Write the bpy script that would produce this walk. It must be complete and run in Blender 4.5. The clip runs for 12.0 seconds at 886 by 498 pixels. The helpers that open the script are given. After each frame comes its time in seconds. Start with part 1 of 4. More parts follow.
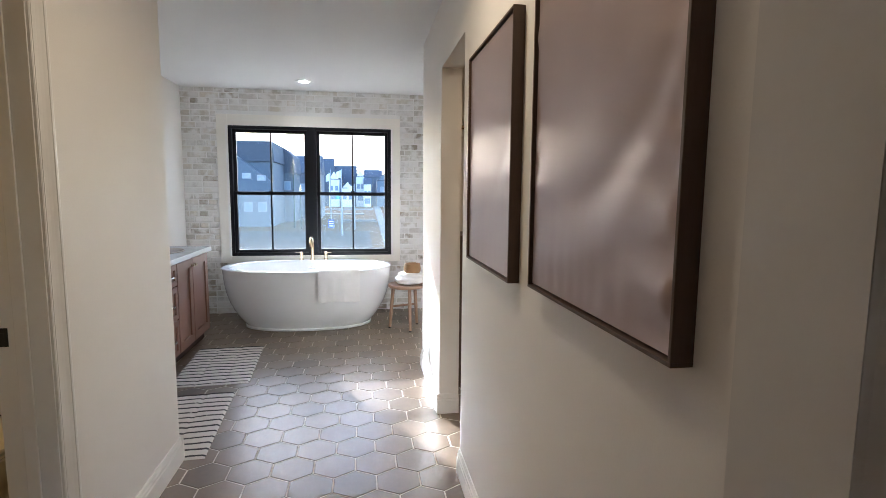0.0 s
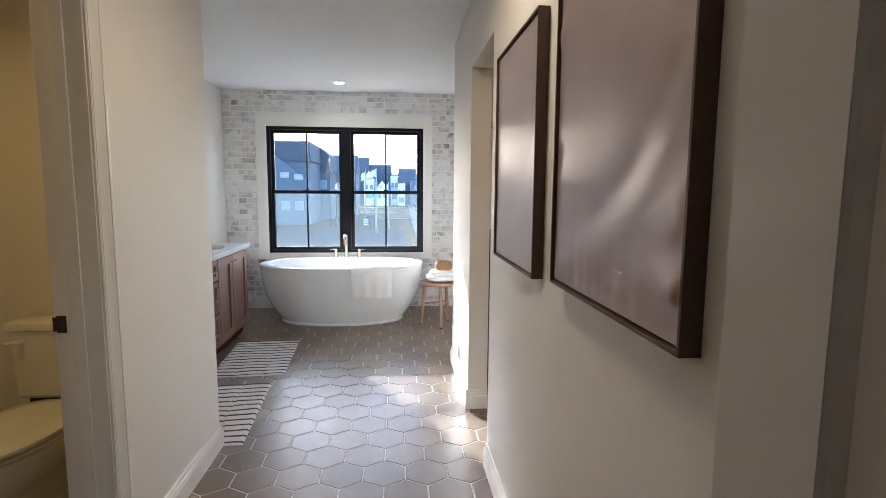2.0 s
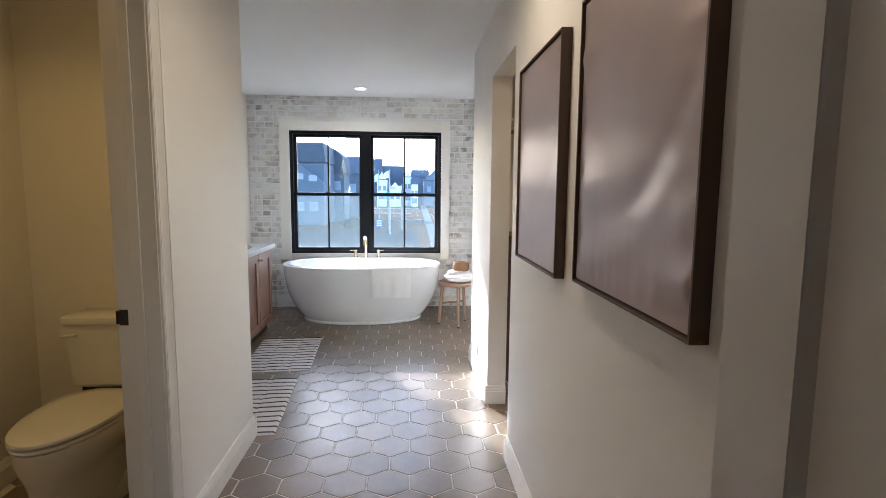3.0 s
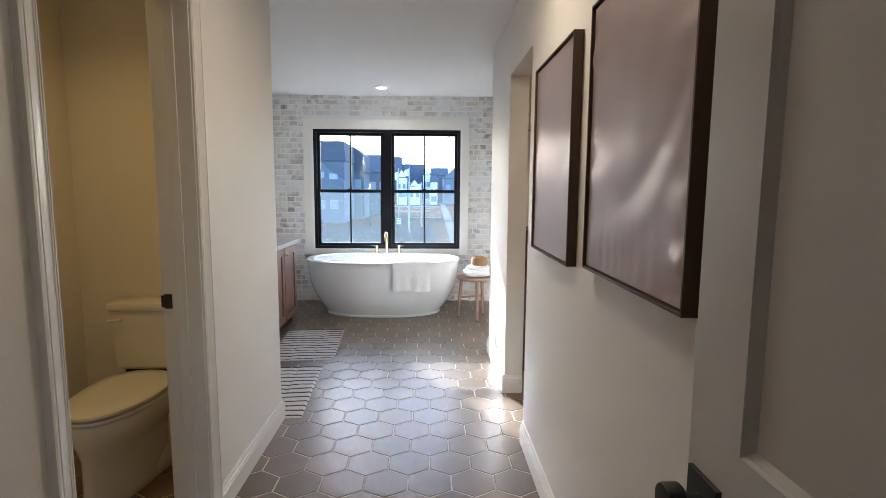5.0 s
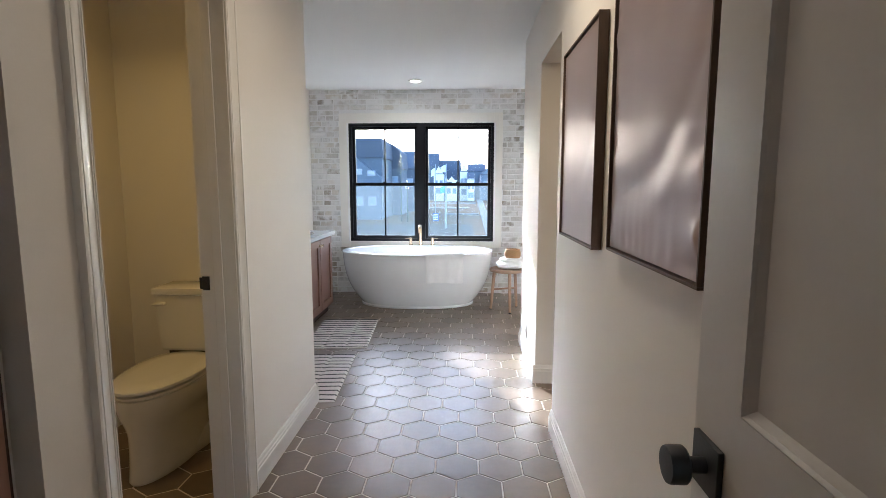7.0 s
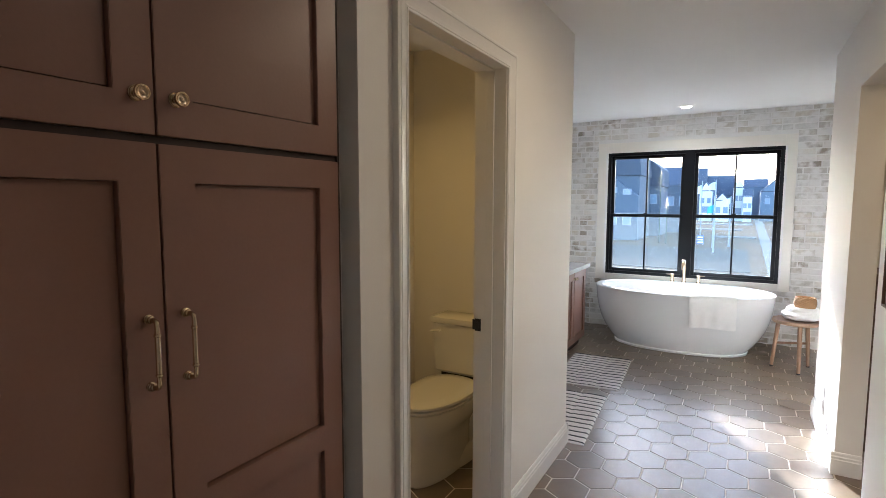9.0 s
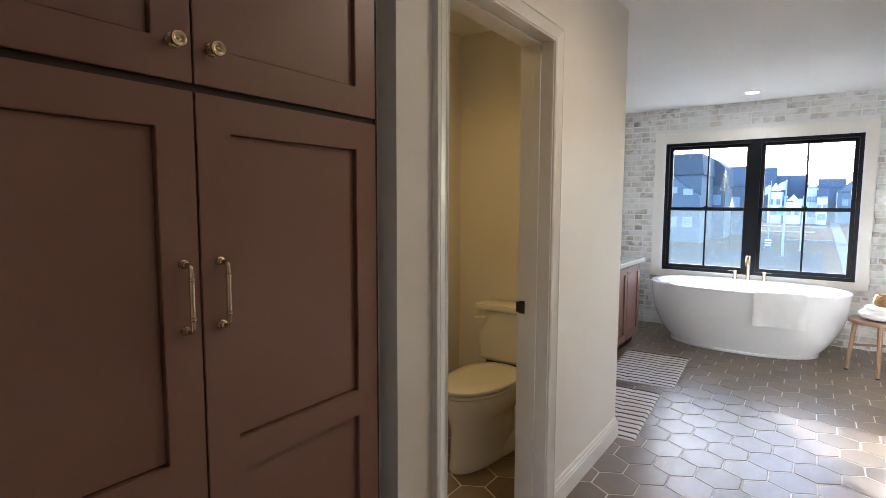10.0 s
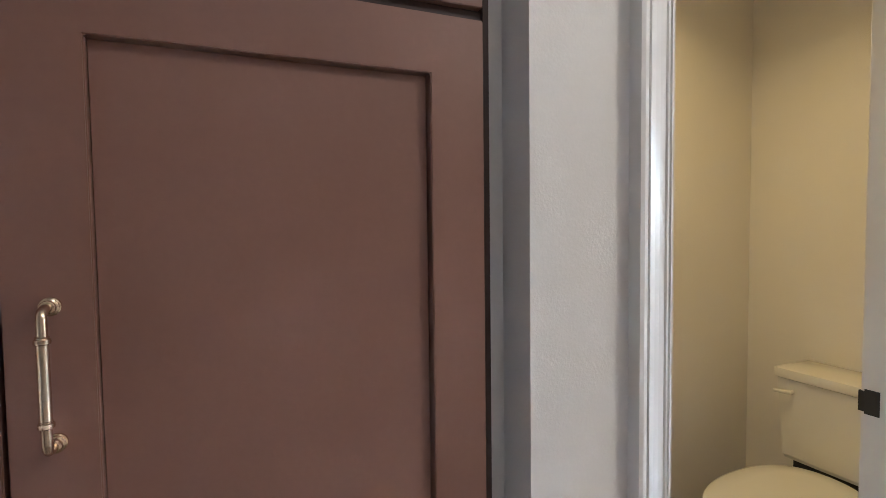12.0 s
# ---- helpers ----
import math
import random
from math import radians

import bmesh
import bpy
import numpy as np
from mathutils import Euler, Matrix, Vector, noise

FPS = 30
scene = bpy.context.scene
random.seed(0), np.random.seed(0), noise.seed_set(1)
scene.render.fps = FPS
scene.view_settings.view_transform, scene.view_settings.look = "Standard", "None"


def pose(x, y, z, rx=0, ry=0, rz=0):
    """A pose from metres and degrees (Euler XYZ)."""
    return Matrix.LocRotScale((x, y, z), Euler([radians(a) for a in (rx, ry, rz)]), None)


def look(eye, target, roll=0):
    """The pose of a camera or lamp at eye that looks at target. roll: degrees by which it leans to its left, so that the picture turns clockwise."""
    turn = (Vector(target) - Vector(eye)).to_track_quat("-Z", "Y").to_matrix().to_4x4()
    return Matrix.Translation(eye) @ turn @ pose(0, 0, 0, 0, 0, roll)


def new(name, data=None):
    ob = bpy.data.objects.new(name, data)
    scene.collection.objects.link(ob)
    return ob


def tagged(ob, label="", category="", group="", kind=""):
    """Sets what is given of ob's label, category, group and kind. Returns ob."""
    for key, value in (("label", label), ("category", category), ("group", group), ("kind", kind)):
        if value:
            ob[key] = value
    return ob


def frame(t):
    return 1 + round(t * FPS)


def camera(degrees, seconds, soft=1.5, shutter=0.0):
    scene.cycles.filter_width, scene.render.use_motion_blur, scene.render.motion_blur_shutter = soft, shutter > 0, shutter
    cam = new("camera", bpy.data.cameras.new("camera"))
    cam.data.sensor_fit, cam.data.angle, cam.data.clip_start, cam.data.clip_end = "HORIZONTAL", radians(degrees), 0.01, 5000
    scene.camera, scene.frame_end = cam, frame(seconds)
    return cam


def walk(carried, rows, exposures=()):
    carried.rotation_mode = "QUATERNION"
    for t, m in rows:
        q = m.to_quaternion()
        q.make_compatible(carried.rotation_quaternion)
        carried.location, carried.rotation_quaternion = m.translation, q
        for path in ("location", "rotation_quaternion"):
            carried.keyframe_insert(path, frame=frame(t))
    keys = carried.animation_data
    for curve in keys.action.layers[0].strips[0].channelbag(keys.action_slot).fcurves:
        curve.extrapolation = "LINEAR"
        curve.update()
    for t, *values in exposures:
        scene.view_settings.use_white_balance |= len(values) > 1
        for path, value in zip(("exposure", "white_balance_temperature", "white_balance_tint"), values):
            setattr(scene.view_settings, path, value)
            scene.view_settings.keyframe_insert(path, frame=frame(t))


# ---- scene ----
cam = camera(81.8, 12.0, soft=0.55)
PATH = [
    (0, (0.252, 0.145, 1.385), (0.562, 2.109, 1.163), 0.5),
    (0.5, (0.257, 0.121, 1.389), (0.513, 2.093, 1.169), 0.5),
    (1, (0.273, 0.101, 1.379), (0.495, 2.075, 1.155), 0.4),
    (1.5, (0.272, 0.094, 1.377), (0.473, 2.071, 1.15), 0.4),
    (2, (0.27, 0.094, 1.382), (0.45, 2.073, 1.154), 0.4),
    (2.5, (0.249, 0.056, 1.391), (0.408, 2.037, 1.165), 0.4),
    (3, (0.202, -0.036, 1.398), (0.334, 1.947, 1.174), 0.5),
    (5, (0.196, -0.159, 1.381), (0.253, 1.827, 1.149), 0.4),
    (5.5, (0.182, -0.168, 1.362), (0.222, 1.818, 1.127), 0.4),
    (6, (0.179, -0.179, 1.362), (0.193, 1.806, 1.123), 0.4),
    (6.5, (0.232, -0.186, 1.344), (0.214, 1.799, 1.101), 0.3),
    (6.7, (0.242, -0.185, 1.335), (0.213, 1.8, 1.092), 0.2),
    (8.3, (0.224, -0.224, 1.483), (-0.492, 1.627, 1.236), -0.1),
    (8.5, (0.208, -0.233, 1.52), (-0.607, 1.579, 1.29), 0.2),
    (9, (0.202, -0.252, 1.497), (-0.796, 1.472, 1.317), 0.1),
    (9.5, (0.221, -0.235, 1.442), (-0.874, 1.43, 1.269), 0.2),
    (10, (0.22, -0.21, 1.399), (-0.947, 1.405, 1.223), 0.2),
    (10.5, (0.113, -0.11, 1.398), (-1.132, 1.446, 1.223), 0.1),
    (11, (-0.015, 0.02, 1.403), (-1.391, 1.462, 1.242), -0.1),
    (11.5, (-0.088, 0.241, 1.378), (-1.645, 1.484, 1.204), 0.2),
    (12, (-0.154, 0.483, 1.356), (-1.987, 1.278, 1.259), -0.7),
]
walk(cam, [(t, look(eye, target, roll)) for t, eye, target, roll in PATH],
     exposures=[(0, 3.12, 5680, 10), (6.0, 3.15, 5560, 10), (6.7, 3.2, 5560, 10), (8.3, 3.2, 5700, 10), (9.5, 3.32, 5690, 10), (10.5, 3.5, 5550, 10), (11.0, 3.76, 5400, 10), (11.5, 4.0, 5150, 10), (12.0, 4.25, 4780, 10)])

# ---- world, sun, lamps ----
SUN_TO = Vector((-0.5, 1.0, 0.452))          # towards the sun
world = bpy.data.worlds.new("world")
scene.world = world
world.use_nodes = True
wn, wl = world.node_tree.nodes, world.node_tree.links
sky = wn.new("ShaderNodeTexSky")
sky.sky_type = "NISHITA"
sky.sun_disc = False
sky.sun_elevation, sky.sun_rotation = radians(22), radians(-26.6)
wn["Background"].inputs["Strength"].default_value = 0.15
wl.new(sky.outputs["Color"], wn["Background"].inputs["Color"])
sun_data = bpy.data.lights.new("sun", "SUN")
sun_data.energy, sun_data.angle, sun_data.color = 2.4, radians(0.9), (1.0, 0.975, 0.95)
sun = new("sun", sun_data)
sun.matrix_world = look(SUN_TO * 20, (0, 0, 0))


def lamp(name, x, y, z, watts, size, color, spread=140):
    d = bpy.data.lights.new(name, "AREA")
    d.shape, d.size, d.energy, d.color, d.spread = "DISK", size, watts, color, radians(spread)
    return_ob = new(name, d)
    return_ob.matrix_world = look((x, y, z), (x, y + 0.0001, z - 1))
    return return_ob


CEIL = 2.482
lamp("tub_downlight_lamp", -0.318, 5.61, CEIL - 0.022, 0.25, 0.05, (1.0, 0.92, 0.82))
lamp("closet_lamp", 1.45, 2.9, CEIL - 0.05, 0.55, 0.2, (1.0, 0.68, 0.36))
lamp("toilet_room_lamp", -1.25, 1.75, CEIL - 0.05, 0.355, 0.2, (1.0, 0.61, 0.185))
# added fill to lift cabinet and door; no real ceiling light here
lamp("unseen_hall_lamp", 0.32, 0.8, CEIL - 0.03, 0.11, 0.3, (1.0, 0.83, 0.64), 170)
# ceiling lamp out of view, assumed from the warm upper walls
lamp("unseen_hall_lamp", 0.20, 1.85, CEIL - 0.03, 0.92, 0.3, (1.0, 0.77, 0.50), 170)


# ---- materials ----
def material(name, color, rough=0.5, metal=0.0, vary=0.06, grain=40.0, bump=0.05, blotch=2.5, spread=0.0, coat=0.0, stretch=(1, 1, 1)):
    """Principled surface with blotches at two scales, fine relief and, with spread, a shade of its own for each piece."""
    m = bpy.data.materials.new(name)
    m.use_nodes = True
    n, l = m.node_tree.nodes, m.node_tree.links
    p = n["Principled BSDF"]
    co = n.new("ShaderNodeTexCoord")
    mp = n.new("ShaderNodeMapping")
    mp.inputs["Scale"].default_value = stretch
    l.new(co.outputs["Object"], mp.inputs["Vector"])
    big, fine = n.new("ShaderNodeTexNoise"), n.new("ShaderNodeTexNoise")
    big.inputs["Scale"].default_value, fine.inputs["Scale"].default_value = blotch, grain
    big.inputs["Detail"].default_value = fine.inputs["Detail"].default_value = 4
    where = mp.outputs["Vector"]
    if spread:
        own = n.new("ShaderNodeObjectInfo")
        shift = n.new("ShaderNodeVectorMath")
        shift.operation = "MULTIPLY_ADD"
        shift.inputs[1].default_value = (31, 57, 83)
        l.new(own.outputs["Random"], shift.inputs[0])
        l.new(where, shift.inputs[2])
        where = shift.outputs["Vector"]
    for t in (big, fine):
        l.new(where, t.inputs["Vector"])
    add = n.new("ShaderNodeMath")
    add.operation = "ADD"
    l.new(big.outputs["Fac"], add.inputs[0])
    l.new(fine.outputs["Fac"], add.inputs[1])
    last = add
    if spread:
        info = n.new("ShaderNodeObjectInfo")
        geo = n.new("ShaderNodeNewGeometry")
        both = n.new("ShaderNodeMath")
        both.operation = "ADD"
        l.new(info.outputs["Random"], both.inputs[0])
        l.new(geo.outputs["Random Per Island"], both.inputs[1])
        wrap = n.new("ShaderNodeMath")
        wrap.operation = "FRACT"
        l.new(both.outputs[0], wrap.inputs[0])
        mul = n.new("ShaderNodeMath")
        mul.operation = "MULTIPLY_ADD"
        mul.inputs[1].default_value, mul.inputs[2].default_value = spread / max(vary, 0.001) * 2, -spread / max(vary, 0.001)
        l.new(wrap.outputs[0], mul.inputs[0])
        last = n.new("ShaderNodeMath")
        last.operation = "ADD"
        l.new(add.outputs[0], last.inputs[0])
        l.new(mul.outputs[0], last.inputs[1])
    ramp = n.new("ShaderNodeMapRange")
    ramp.inputs["From Min"].default_value, ramp.inputs["From Max"].default_value = 0.5, 1.5
    ramp.inputs["To Min"].default_value, ramp.inputs["To Max"].default_value = 1 - vary, 1 + vary
    ramp.clamp = False
    l.new(last.outputs[0], ramp.inputs["Value"])
    mix = n.new("ShaderNodeVectorMath")
    mix.operation = "SCALE"
    mix.inputs[0].default_value = color
    l.new(ramp.outputs["Result"], mix.inputs["Scale"])
    l.new(mix.outputs["Vector"], p.inputs["Base Color"])
    rr = n.new("ShaderNodeMapRange")
    rr.inputs["To Min"].default_value, rr.inputs["To Max"].default_value = max(rough - 0.06, 0.02), min(rough + 0.06, 1)
    l.new(big.outputs["Fac"], rr.inputs["Value"])
    l.new(rr.outputs["Result"], p.inputs["Roughness"])
    p.inputs["Metallic"].default_value = metal
    p.inputs["Coat Weight"].default_value = coat
    if bump:
        b = n.new("ShaderNodeBump")
        b.inputs["Strength"].default_value, b.inputs["Distance"].default_value = bump, 0.004
        l.new(fine.outputs["Fac"], b.inputs["Height"])
        l.new(b.outputs["Normal"], p.inputs["Normal"])
    return m


def glow(name, color, strength):
    m = bpy.data.materials.new(name)
    m.use_nodes = True
    p = m.node_tree.nodes["Principled BSDF"]
    p.inputs["Base Color"].default_value = (*color, 1)
    p.inputs["Emission Color"].default_value = (*color, 1)
    p.inputs["Emission Strength"].default_value = strength
    return m


M_WALL = material("wall_paint", (0.80, 0.77, 0.725), 0.6, vary=0.025, grain=260, bump=0.10, blotch=1.3)
M_CEIL = material("ceiling_paint", (0.82, 0.81, 0.79), 0.8, vary=0.02, grain=200, bump=0.10)
M_TRIM = material("trim_paint", (0.80, 0.78, 0.74), 0.32, vary=0.02, grain=60, bump=0.03)
M_DOOR = material("door_paint", (0.70, 0.68, 0.65), 0.4, vary=0.02, grain=90, bump=0.04)
M_CREAM = material("cream_trim", (0.80, 0.77, 0.70), 0.4, vary=0.03, grain=50, bump=0.04)
M_CAB = material("clay_cabinet_paint", (0.247, 0.130, 0.093), 0.38, vary=0.05, grain=120, bump=0.05)
# near-black: the shade of gaps and recesses put into the colour
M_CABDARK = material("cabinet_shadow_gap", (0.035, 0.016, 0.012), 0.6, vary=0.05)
M_BRASS = material("brushed_brass", (0.63, 0.495, 0.34), 0.22, metal=1.0, vary=0.06, grain=200, bump=0.04)
M_PULL = material("polished_bronze", (0.40, 0.33, 0.26), 0.14, metal=1.0, vary=0.06, grain=200, bump=0.02)
M_BLACK = material("black_metal", (0.012, 0.012, 0.013), 0.42, vary=0.1, grain=150, bump=0.04)
M_SASH = material("black_sash", (0.010, 0.011, 0.014), 0.4, vary=0.1, grain=90, bump=0.04)
M_TUB = material("tub_acrylic", (0.87, 0.875, 0.875), 0.16, vary=0.012, grain=10, bump=0.0, coat=0.3)
M_CHINA = material("toilet_china", (0.80, 0.78, 0.72), 0.12, vary=0.015, grain=10, bump=0.0, coat=0.4)
M_TILE = material("taupe_tile", (0.170, 0.124, 0.081), 0.34, vary=0.16, grain=28, bump=0.06, blotch=6, spread=0.10)
M_TILE.node_tree.nodes["Principled BSDF"].inputs["Specular IOR Level"].default_value = 0.68
M_GROUT = material("grout", (0.66, 0.60, 0.51), 0.85, vary=0.1, grain=160, bump=0.2)
M_BRICK = material("whitewashed_brick", (0.665, 0.65, 0.62), 0.85, vary=0.17, grain=45, bump=0.5, blotch=9, spread=0.06)
bn, bl_ = M_BRICK.node_tree.nodes, M_BRICK.node_tree.links
bp = bn["Principled BSDF"]
under = bp.inputs["Base Color"].links[0].from_socket
binfo, bgeo = bn.new("ShaderNodeObjectInfo"), bn.new("ShaderNodeNewGeometry")
bsum, bfr = bn.new("ShaderNodeMath"), bn.new("ShaderNodeMath")
bsum.operation, bfr.operation = "MULTIPLY_ADD", "FRACT"
bsum.inputs[1].default_value = 7.3
bl_.new(binfo.outputs["Random"], bsum.inputs[0])
bl_.new(bgeo.outputs["Random Per Island"], bsum.inputs[2])
bl_.new(bsum.outputs[0], bfr.inputs[0])
btone = bn.new("ShaderNodeValToRGB")
btone.color_ramp.interpolation = "CONSTANT"
for k, (pos, col) in enumerate(((0.0, (1.0, 1.0, 1.0, 1)), (0.34, (0.86, 0.82, 0.75, 1)), (0.54, (0.97, 0.95, 0.92, 1)), (0.74, (0.80, 0.78, 0.74, 1)), (0.90, (0.58, 0.53, 0.46, 1)))):
    e = btone.color_ramp.elements[k] if k < 2 else btone.color_ramp.elements.new(pos)
    e.position, e.color = pos, col
bl_.new(bfr.outputs[0], btone.inputs["Fac"])
bmul = bn.new("ShaderNodeMix")
bmul.data_type, bmul.blend_type = "RGBA", "MULTIPLY"
bmul.inputs["Factor"].default_value = 1.0
bl_.new(under, bmul.inputs["A"])
bl_.new(btone.outputs["Color"], bmul.inputs["B"])
bwash = bn.new("ShaderNodeTexNoise")
bwash.inputs["Scale"].default_value, bwash.inputs["Detail"].default_value = 11, 6
bco = bn.new("ShaderNodeTexCoord")
boff = bn.new("ShaderNodeVectorMath")
boff.operation = "MULTIPLY_ADD"
boff.inputs[1].default_value = (41, 17, 67)
bl_.new(binfo.outputs["Random"], boff.inputs[0])
bl_.new(bco.outputs["Object"], boff.inputs[2])
bl_.new(boff.outputs["Vector"], bwash.inputs["Vector"])
bramp = bn.new("ShaderNodeMapRange")
bramp.inputs["From Min"].default_value, bramp.inputs["From Max"].default_value = 0.42, 0.60
bl_.new(bwash.outputs["Fac"], bramp.inputs["Value"])
bmix = bn.new("ShaderNodeMix")
bmix.data_type = "RGBA"
bmix.inputs["B"].default_value = (0.75, 0.74, 0.715, 1)
bl_.new(bramp.outputs["Result"], bmix.inputs["Factor"])
bl_.new(bmul.outputs["Result"], bmix.inputs["A"])
bl_.new(bmix.outputs["Result"], bp.inputs["Base Color"])
M_MORTAR = material("pale_mortar", (0.77, 0.76, 0.735), 0.9, vary=0.06, grain=120, bump=0.3)
M_OAK = material("oak", (0.36, 0.225, 0.145), 0.45, vary=0.16, grain=30, bump=0.1, blotch=4, stretch=(4, 4, 0.6))
M_FRAME = material("walnut_frame", (0.088, 0.050, 0.032), 0.42, vary=0.2, grain=60, bump=0.1, stretch=(3, 3, 0.4))
M_TOWEL = material("white_towel", (0.86, 0.85, 0.83), 0.95, vary=0.06, grain=320, bump=0.6, blotch=12)
M_CLOTH = material("cream_towel", (0.86, 0.855, 0.84), 0.95, vary=0.07, grain=300, bump=0.7, blotch=10)
M_WICKER = material("wicker", (0.38, 0.22, 0.10), 0.7, vary=0.25, grain=120, bump=0.4)
M_STONE = material("quartz_top", (0.62, 0.61, 0.60), 0.2, vary=0.06, grain=30, bump=0.0, blotch=5)
M_BASIN = material("taupe_basin", (0.40, 0.35, 0.30), 0.25, vary=0.05, grain=20, bump=0.0)
M_WOODFLOOR = material("oak_floor", (0.30, 0.20, 0.125), 0.45, vary=0.15, grain=30, bump=0.05, stretch=(6, 0.5, 1))
M_GROUND = material("bare_ground", (0.085, 0.058, 0.036), 0.95, vary=0.35, grain=1.5, bump=0.1, blotch=0.08)
M_ROAD = material("concrete_drive", (0.13, 0.13, 0.13), 0.9, vary=0.1, grain=3, bump=0.05, blotch=0.2)
M_SIDING = material("blue_grey_siding", (0.082, 0.102, 0.132), 0.8, vary=0.08, grain=3, bump=0.05, blotch=0.3)
M_SIDING2 = material("white_siding", (0.62, 0.64, 0.66), 0.8, vary=0.06, grain=3, bump=0.05, blotch=0.3)
M_SIDING3 = material("slate_blue_siding", (0.115, 0.150, 0.195), 0.8, vary=0.06, grain=3, bump=0.05, blotch=0.3)
M_SIDING4 = material("pale_slate_siding", (0.092, 0.116, 0.150), 0.8, vary=0.06, grain=3, bump=0.05, blotch=0.3)
M_ASPHALT = material("asphalt", (0.066, 0.058, 0.052), 0.95, vary=0.15, grain=4, bump=0.05, blotch=0.3)
M_FLAG = material("white_flag_cloth", (0.62, 0.66, 0.70), 0.9, vary=0.05, grain=6, bump=0.05)
M_TEAL = material("teal_banner_cloth", (0.10, 0.42, 0.45), 0.9, vary=0.05, grain=6, bump=0.05)
M_SIGNBLUE = material("sign_blue", (0.05, 0.10, 0.36), 0.6, vary=0.05, grain=6, bump=0.0)
for m in (M_GROUND, M_ROAD, M_ASPHALT):
    m.node_tree.nodes["Principled BSDF"].inputs["Specular IOR Level"].default_value = 0.0
M_POLE = material("grey_pole_paint", (0.30, 0.33, 0.37), 0.7, vary=0.05, grain=5, bump=0.0)
M_TRIMFAR = material("grey_window_trim", (0.24, 0.27, 0.32), 0.8, vary=0.05, grain=3, bump=0.0)
M_ROOF = material("dark_shingles", (0.062, 0.073, 0.096), 0.9, vary=0.2, grain=6, bump=0.1, blotch=0.4)
M_WINDOWFAR = material("far_window_glass", (0.20, 0.26, 0.33), 0.1, vary=0.1, grain=1, bump=0.0)
M_GREEN = material("fir_needles", (0.03, 0.06, 0.04), 0.9, vary=0.3, grain=8, bump=0.1)
M_BULB = glow("fairy_light", (1.0, 0.8, 0.5), 1.6)
M_LAMP = glow("downlight_lens", (1.0, 0.93, 0.82), 3.2)

# canvas: satin sheet with soft creases
M_CANVAS = bpy.data.materials.new("satin_canvas")
M_CANVAS.use_nodes = True
cn, cl = M_CANVAS.node_tree.nodes, M_CANVAS.node_tree.links
cp = cn["Principled BSDF"]
cco = cn.new("ShaderNodeTexCoord")
cbig = cn.new("ShaderNodeTexNoise")
cbig.inputs["Scale"].default_value, cbig.inputs["Detail"].default_value, cbig.inputs["Distortion"].default_value = 1.3, 2, 0.3
cl.new(cco.outputs["Object"], cbig.inputs["Vector"])
crmp = cn.new("ShaderNodeValToRGB")
crmp.color_ramp.elements[0].position, crmp.color_ramp.elements[0].color = 0.25, (0.37, 0.287, 0.267, 1)
crmp.color_ramp.elements[1].position, crmp.color_ramp.elements[1].color = 0.75, (0.47, 0.38, 0.358, 1)
cl.new(cbig.outputs["Fac"], crmp.inputs["Fac"])
cl.new(crmp.outputs["Color"], cp.inputs["Base Color"])
cp.inputs["Roughness"].default_value = 0.41
cp.inputs["Metallic"].default_value = 0.62

M_SASH.node_tree.nodes["Principled BSDF"].inputs["Specular IOR Level"].default_value = 0.25

# clear pane and fine insect mesh
M_GLASS = bpy.data.materials.new("clear_glass")
M_GLASS.use_nodes = True
gp = M_GLASS.node_tree.nodes["Principled BSDF"]
gp.inputs["Transmission Weight"].default_value, gp.inputs["Roughness"].default_value, gp.inputs["IOR"].default_value = 1.0, 0.0, 1.1
gp.inputs["Base Color"].default_value = (0.95, 0.97, 1.0, 1)
M_MESH = bpy.data.materials.new("insect_mesh")
M_MESH.use_nodes = True
mn, ml = M_MESH.node_tree.nodes, M_MESH.node_tree.links
mt, md, mm = mn.new("ShaderNodeBsdfTransparent"), mn.new("ShaderNodeBsdfTranslucent"), mn.new("ShaderNodeMixShader")
md.inputs["Color"].default_value = (0.10, 0.125, 0.135, 1)
mm.inputs["Fac"].default_value = 0.19
ml.new(mt.outputs[0], mm.inputs[1])
ml.new(md.outputs[0], mm.inputs[2])
ml.new(mm.outputs[0], mn["Material Output"].inputs["Surface"])

# woven rug: off-white with thin dark broken bands across its length
M_RUG = bpy.data.materials.new("striped_rug")
M_RUG.use_nodes = True
rn, rl = M_RUG.node_tree.nodes, M_RUG.node_tree.links
rp = rn["Principled BSDF"]
rp.inputs["Roughness"].default_value = 0.95
rco = rn.new("ShaderNodeTexCoord")
rsep = rn.new("ShaderNodeSeparateXYZ")
rl.new(rco.outputs["Object"], rsep.inputs[0])
rnoise = rn.new("ShaderNodeTexNoise")
rnoise.inputs["Scale"].default_value = 14
rl.new(rco.outputs["Object"], rnoise.inputs["Vector"])


def rmath(op, a, b):
    q = rn.new("ShaderNodeMath")
    q.operation = op
    for i, v in enumerate((a, b)):
        if isinstance(v, (int, float)):
            q.inputs[i].default_value = v
        else:
            rl.new(v, q.inputs[i])
    return q.outputs[0]


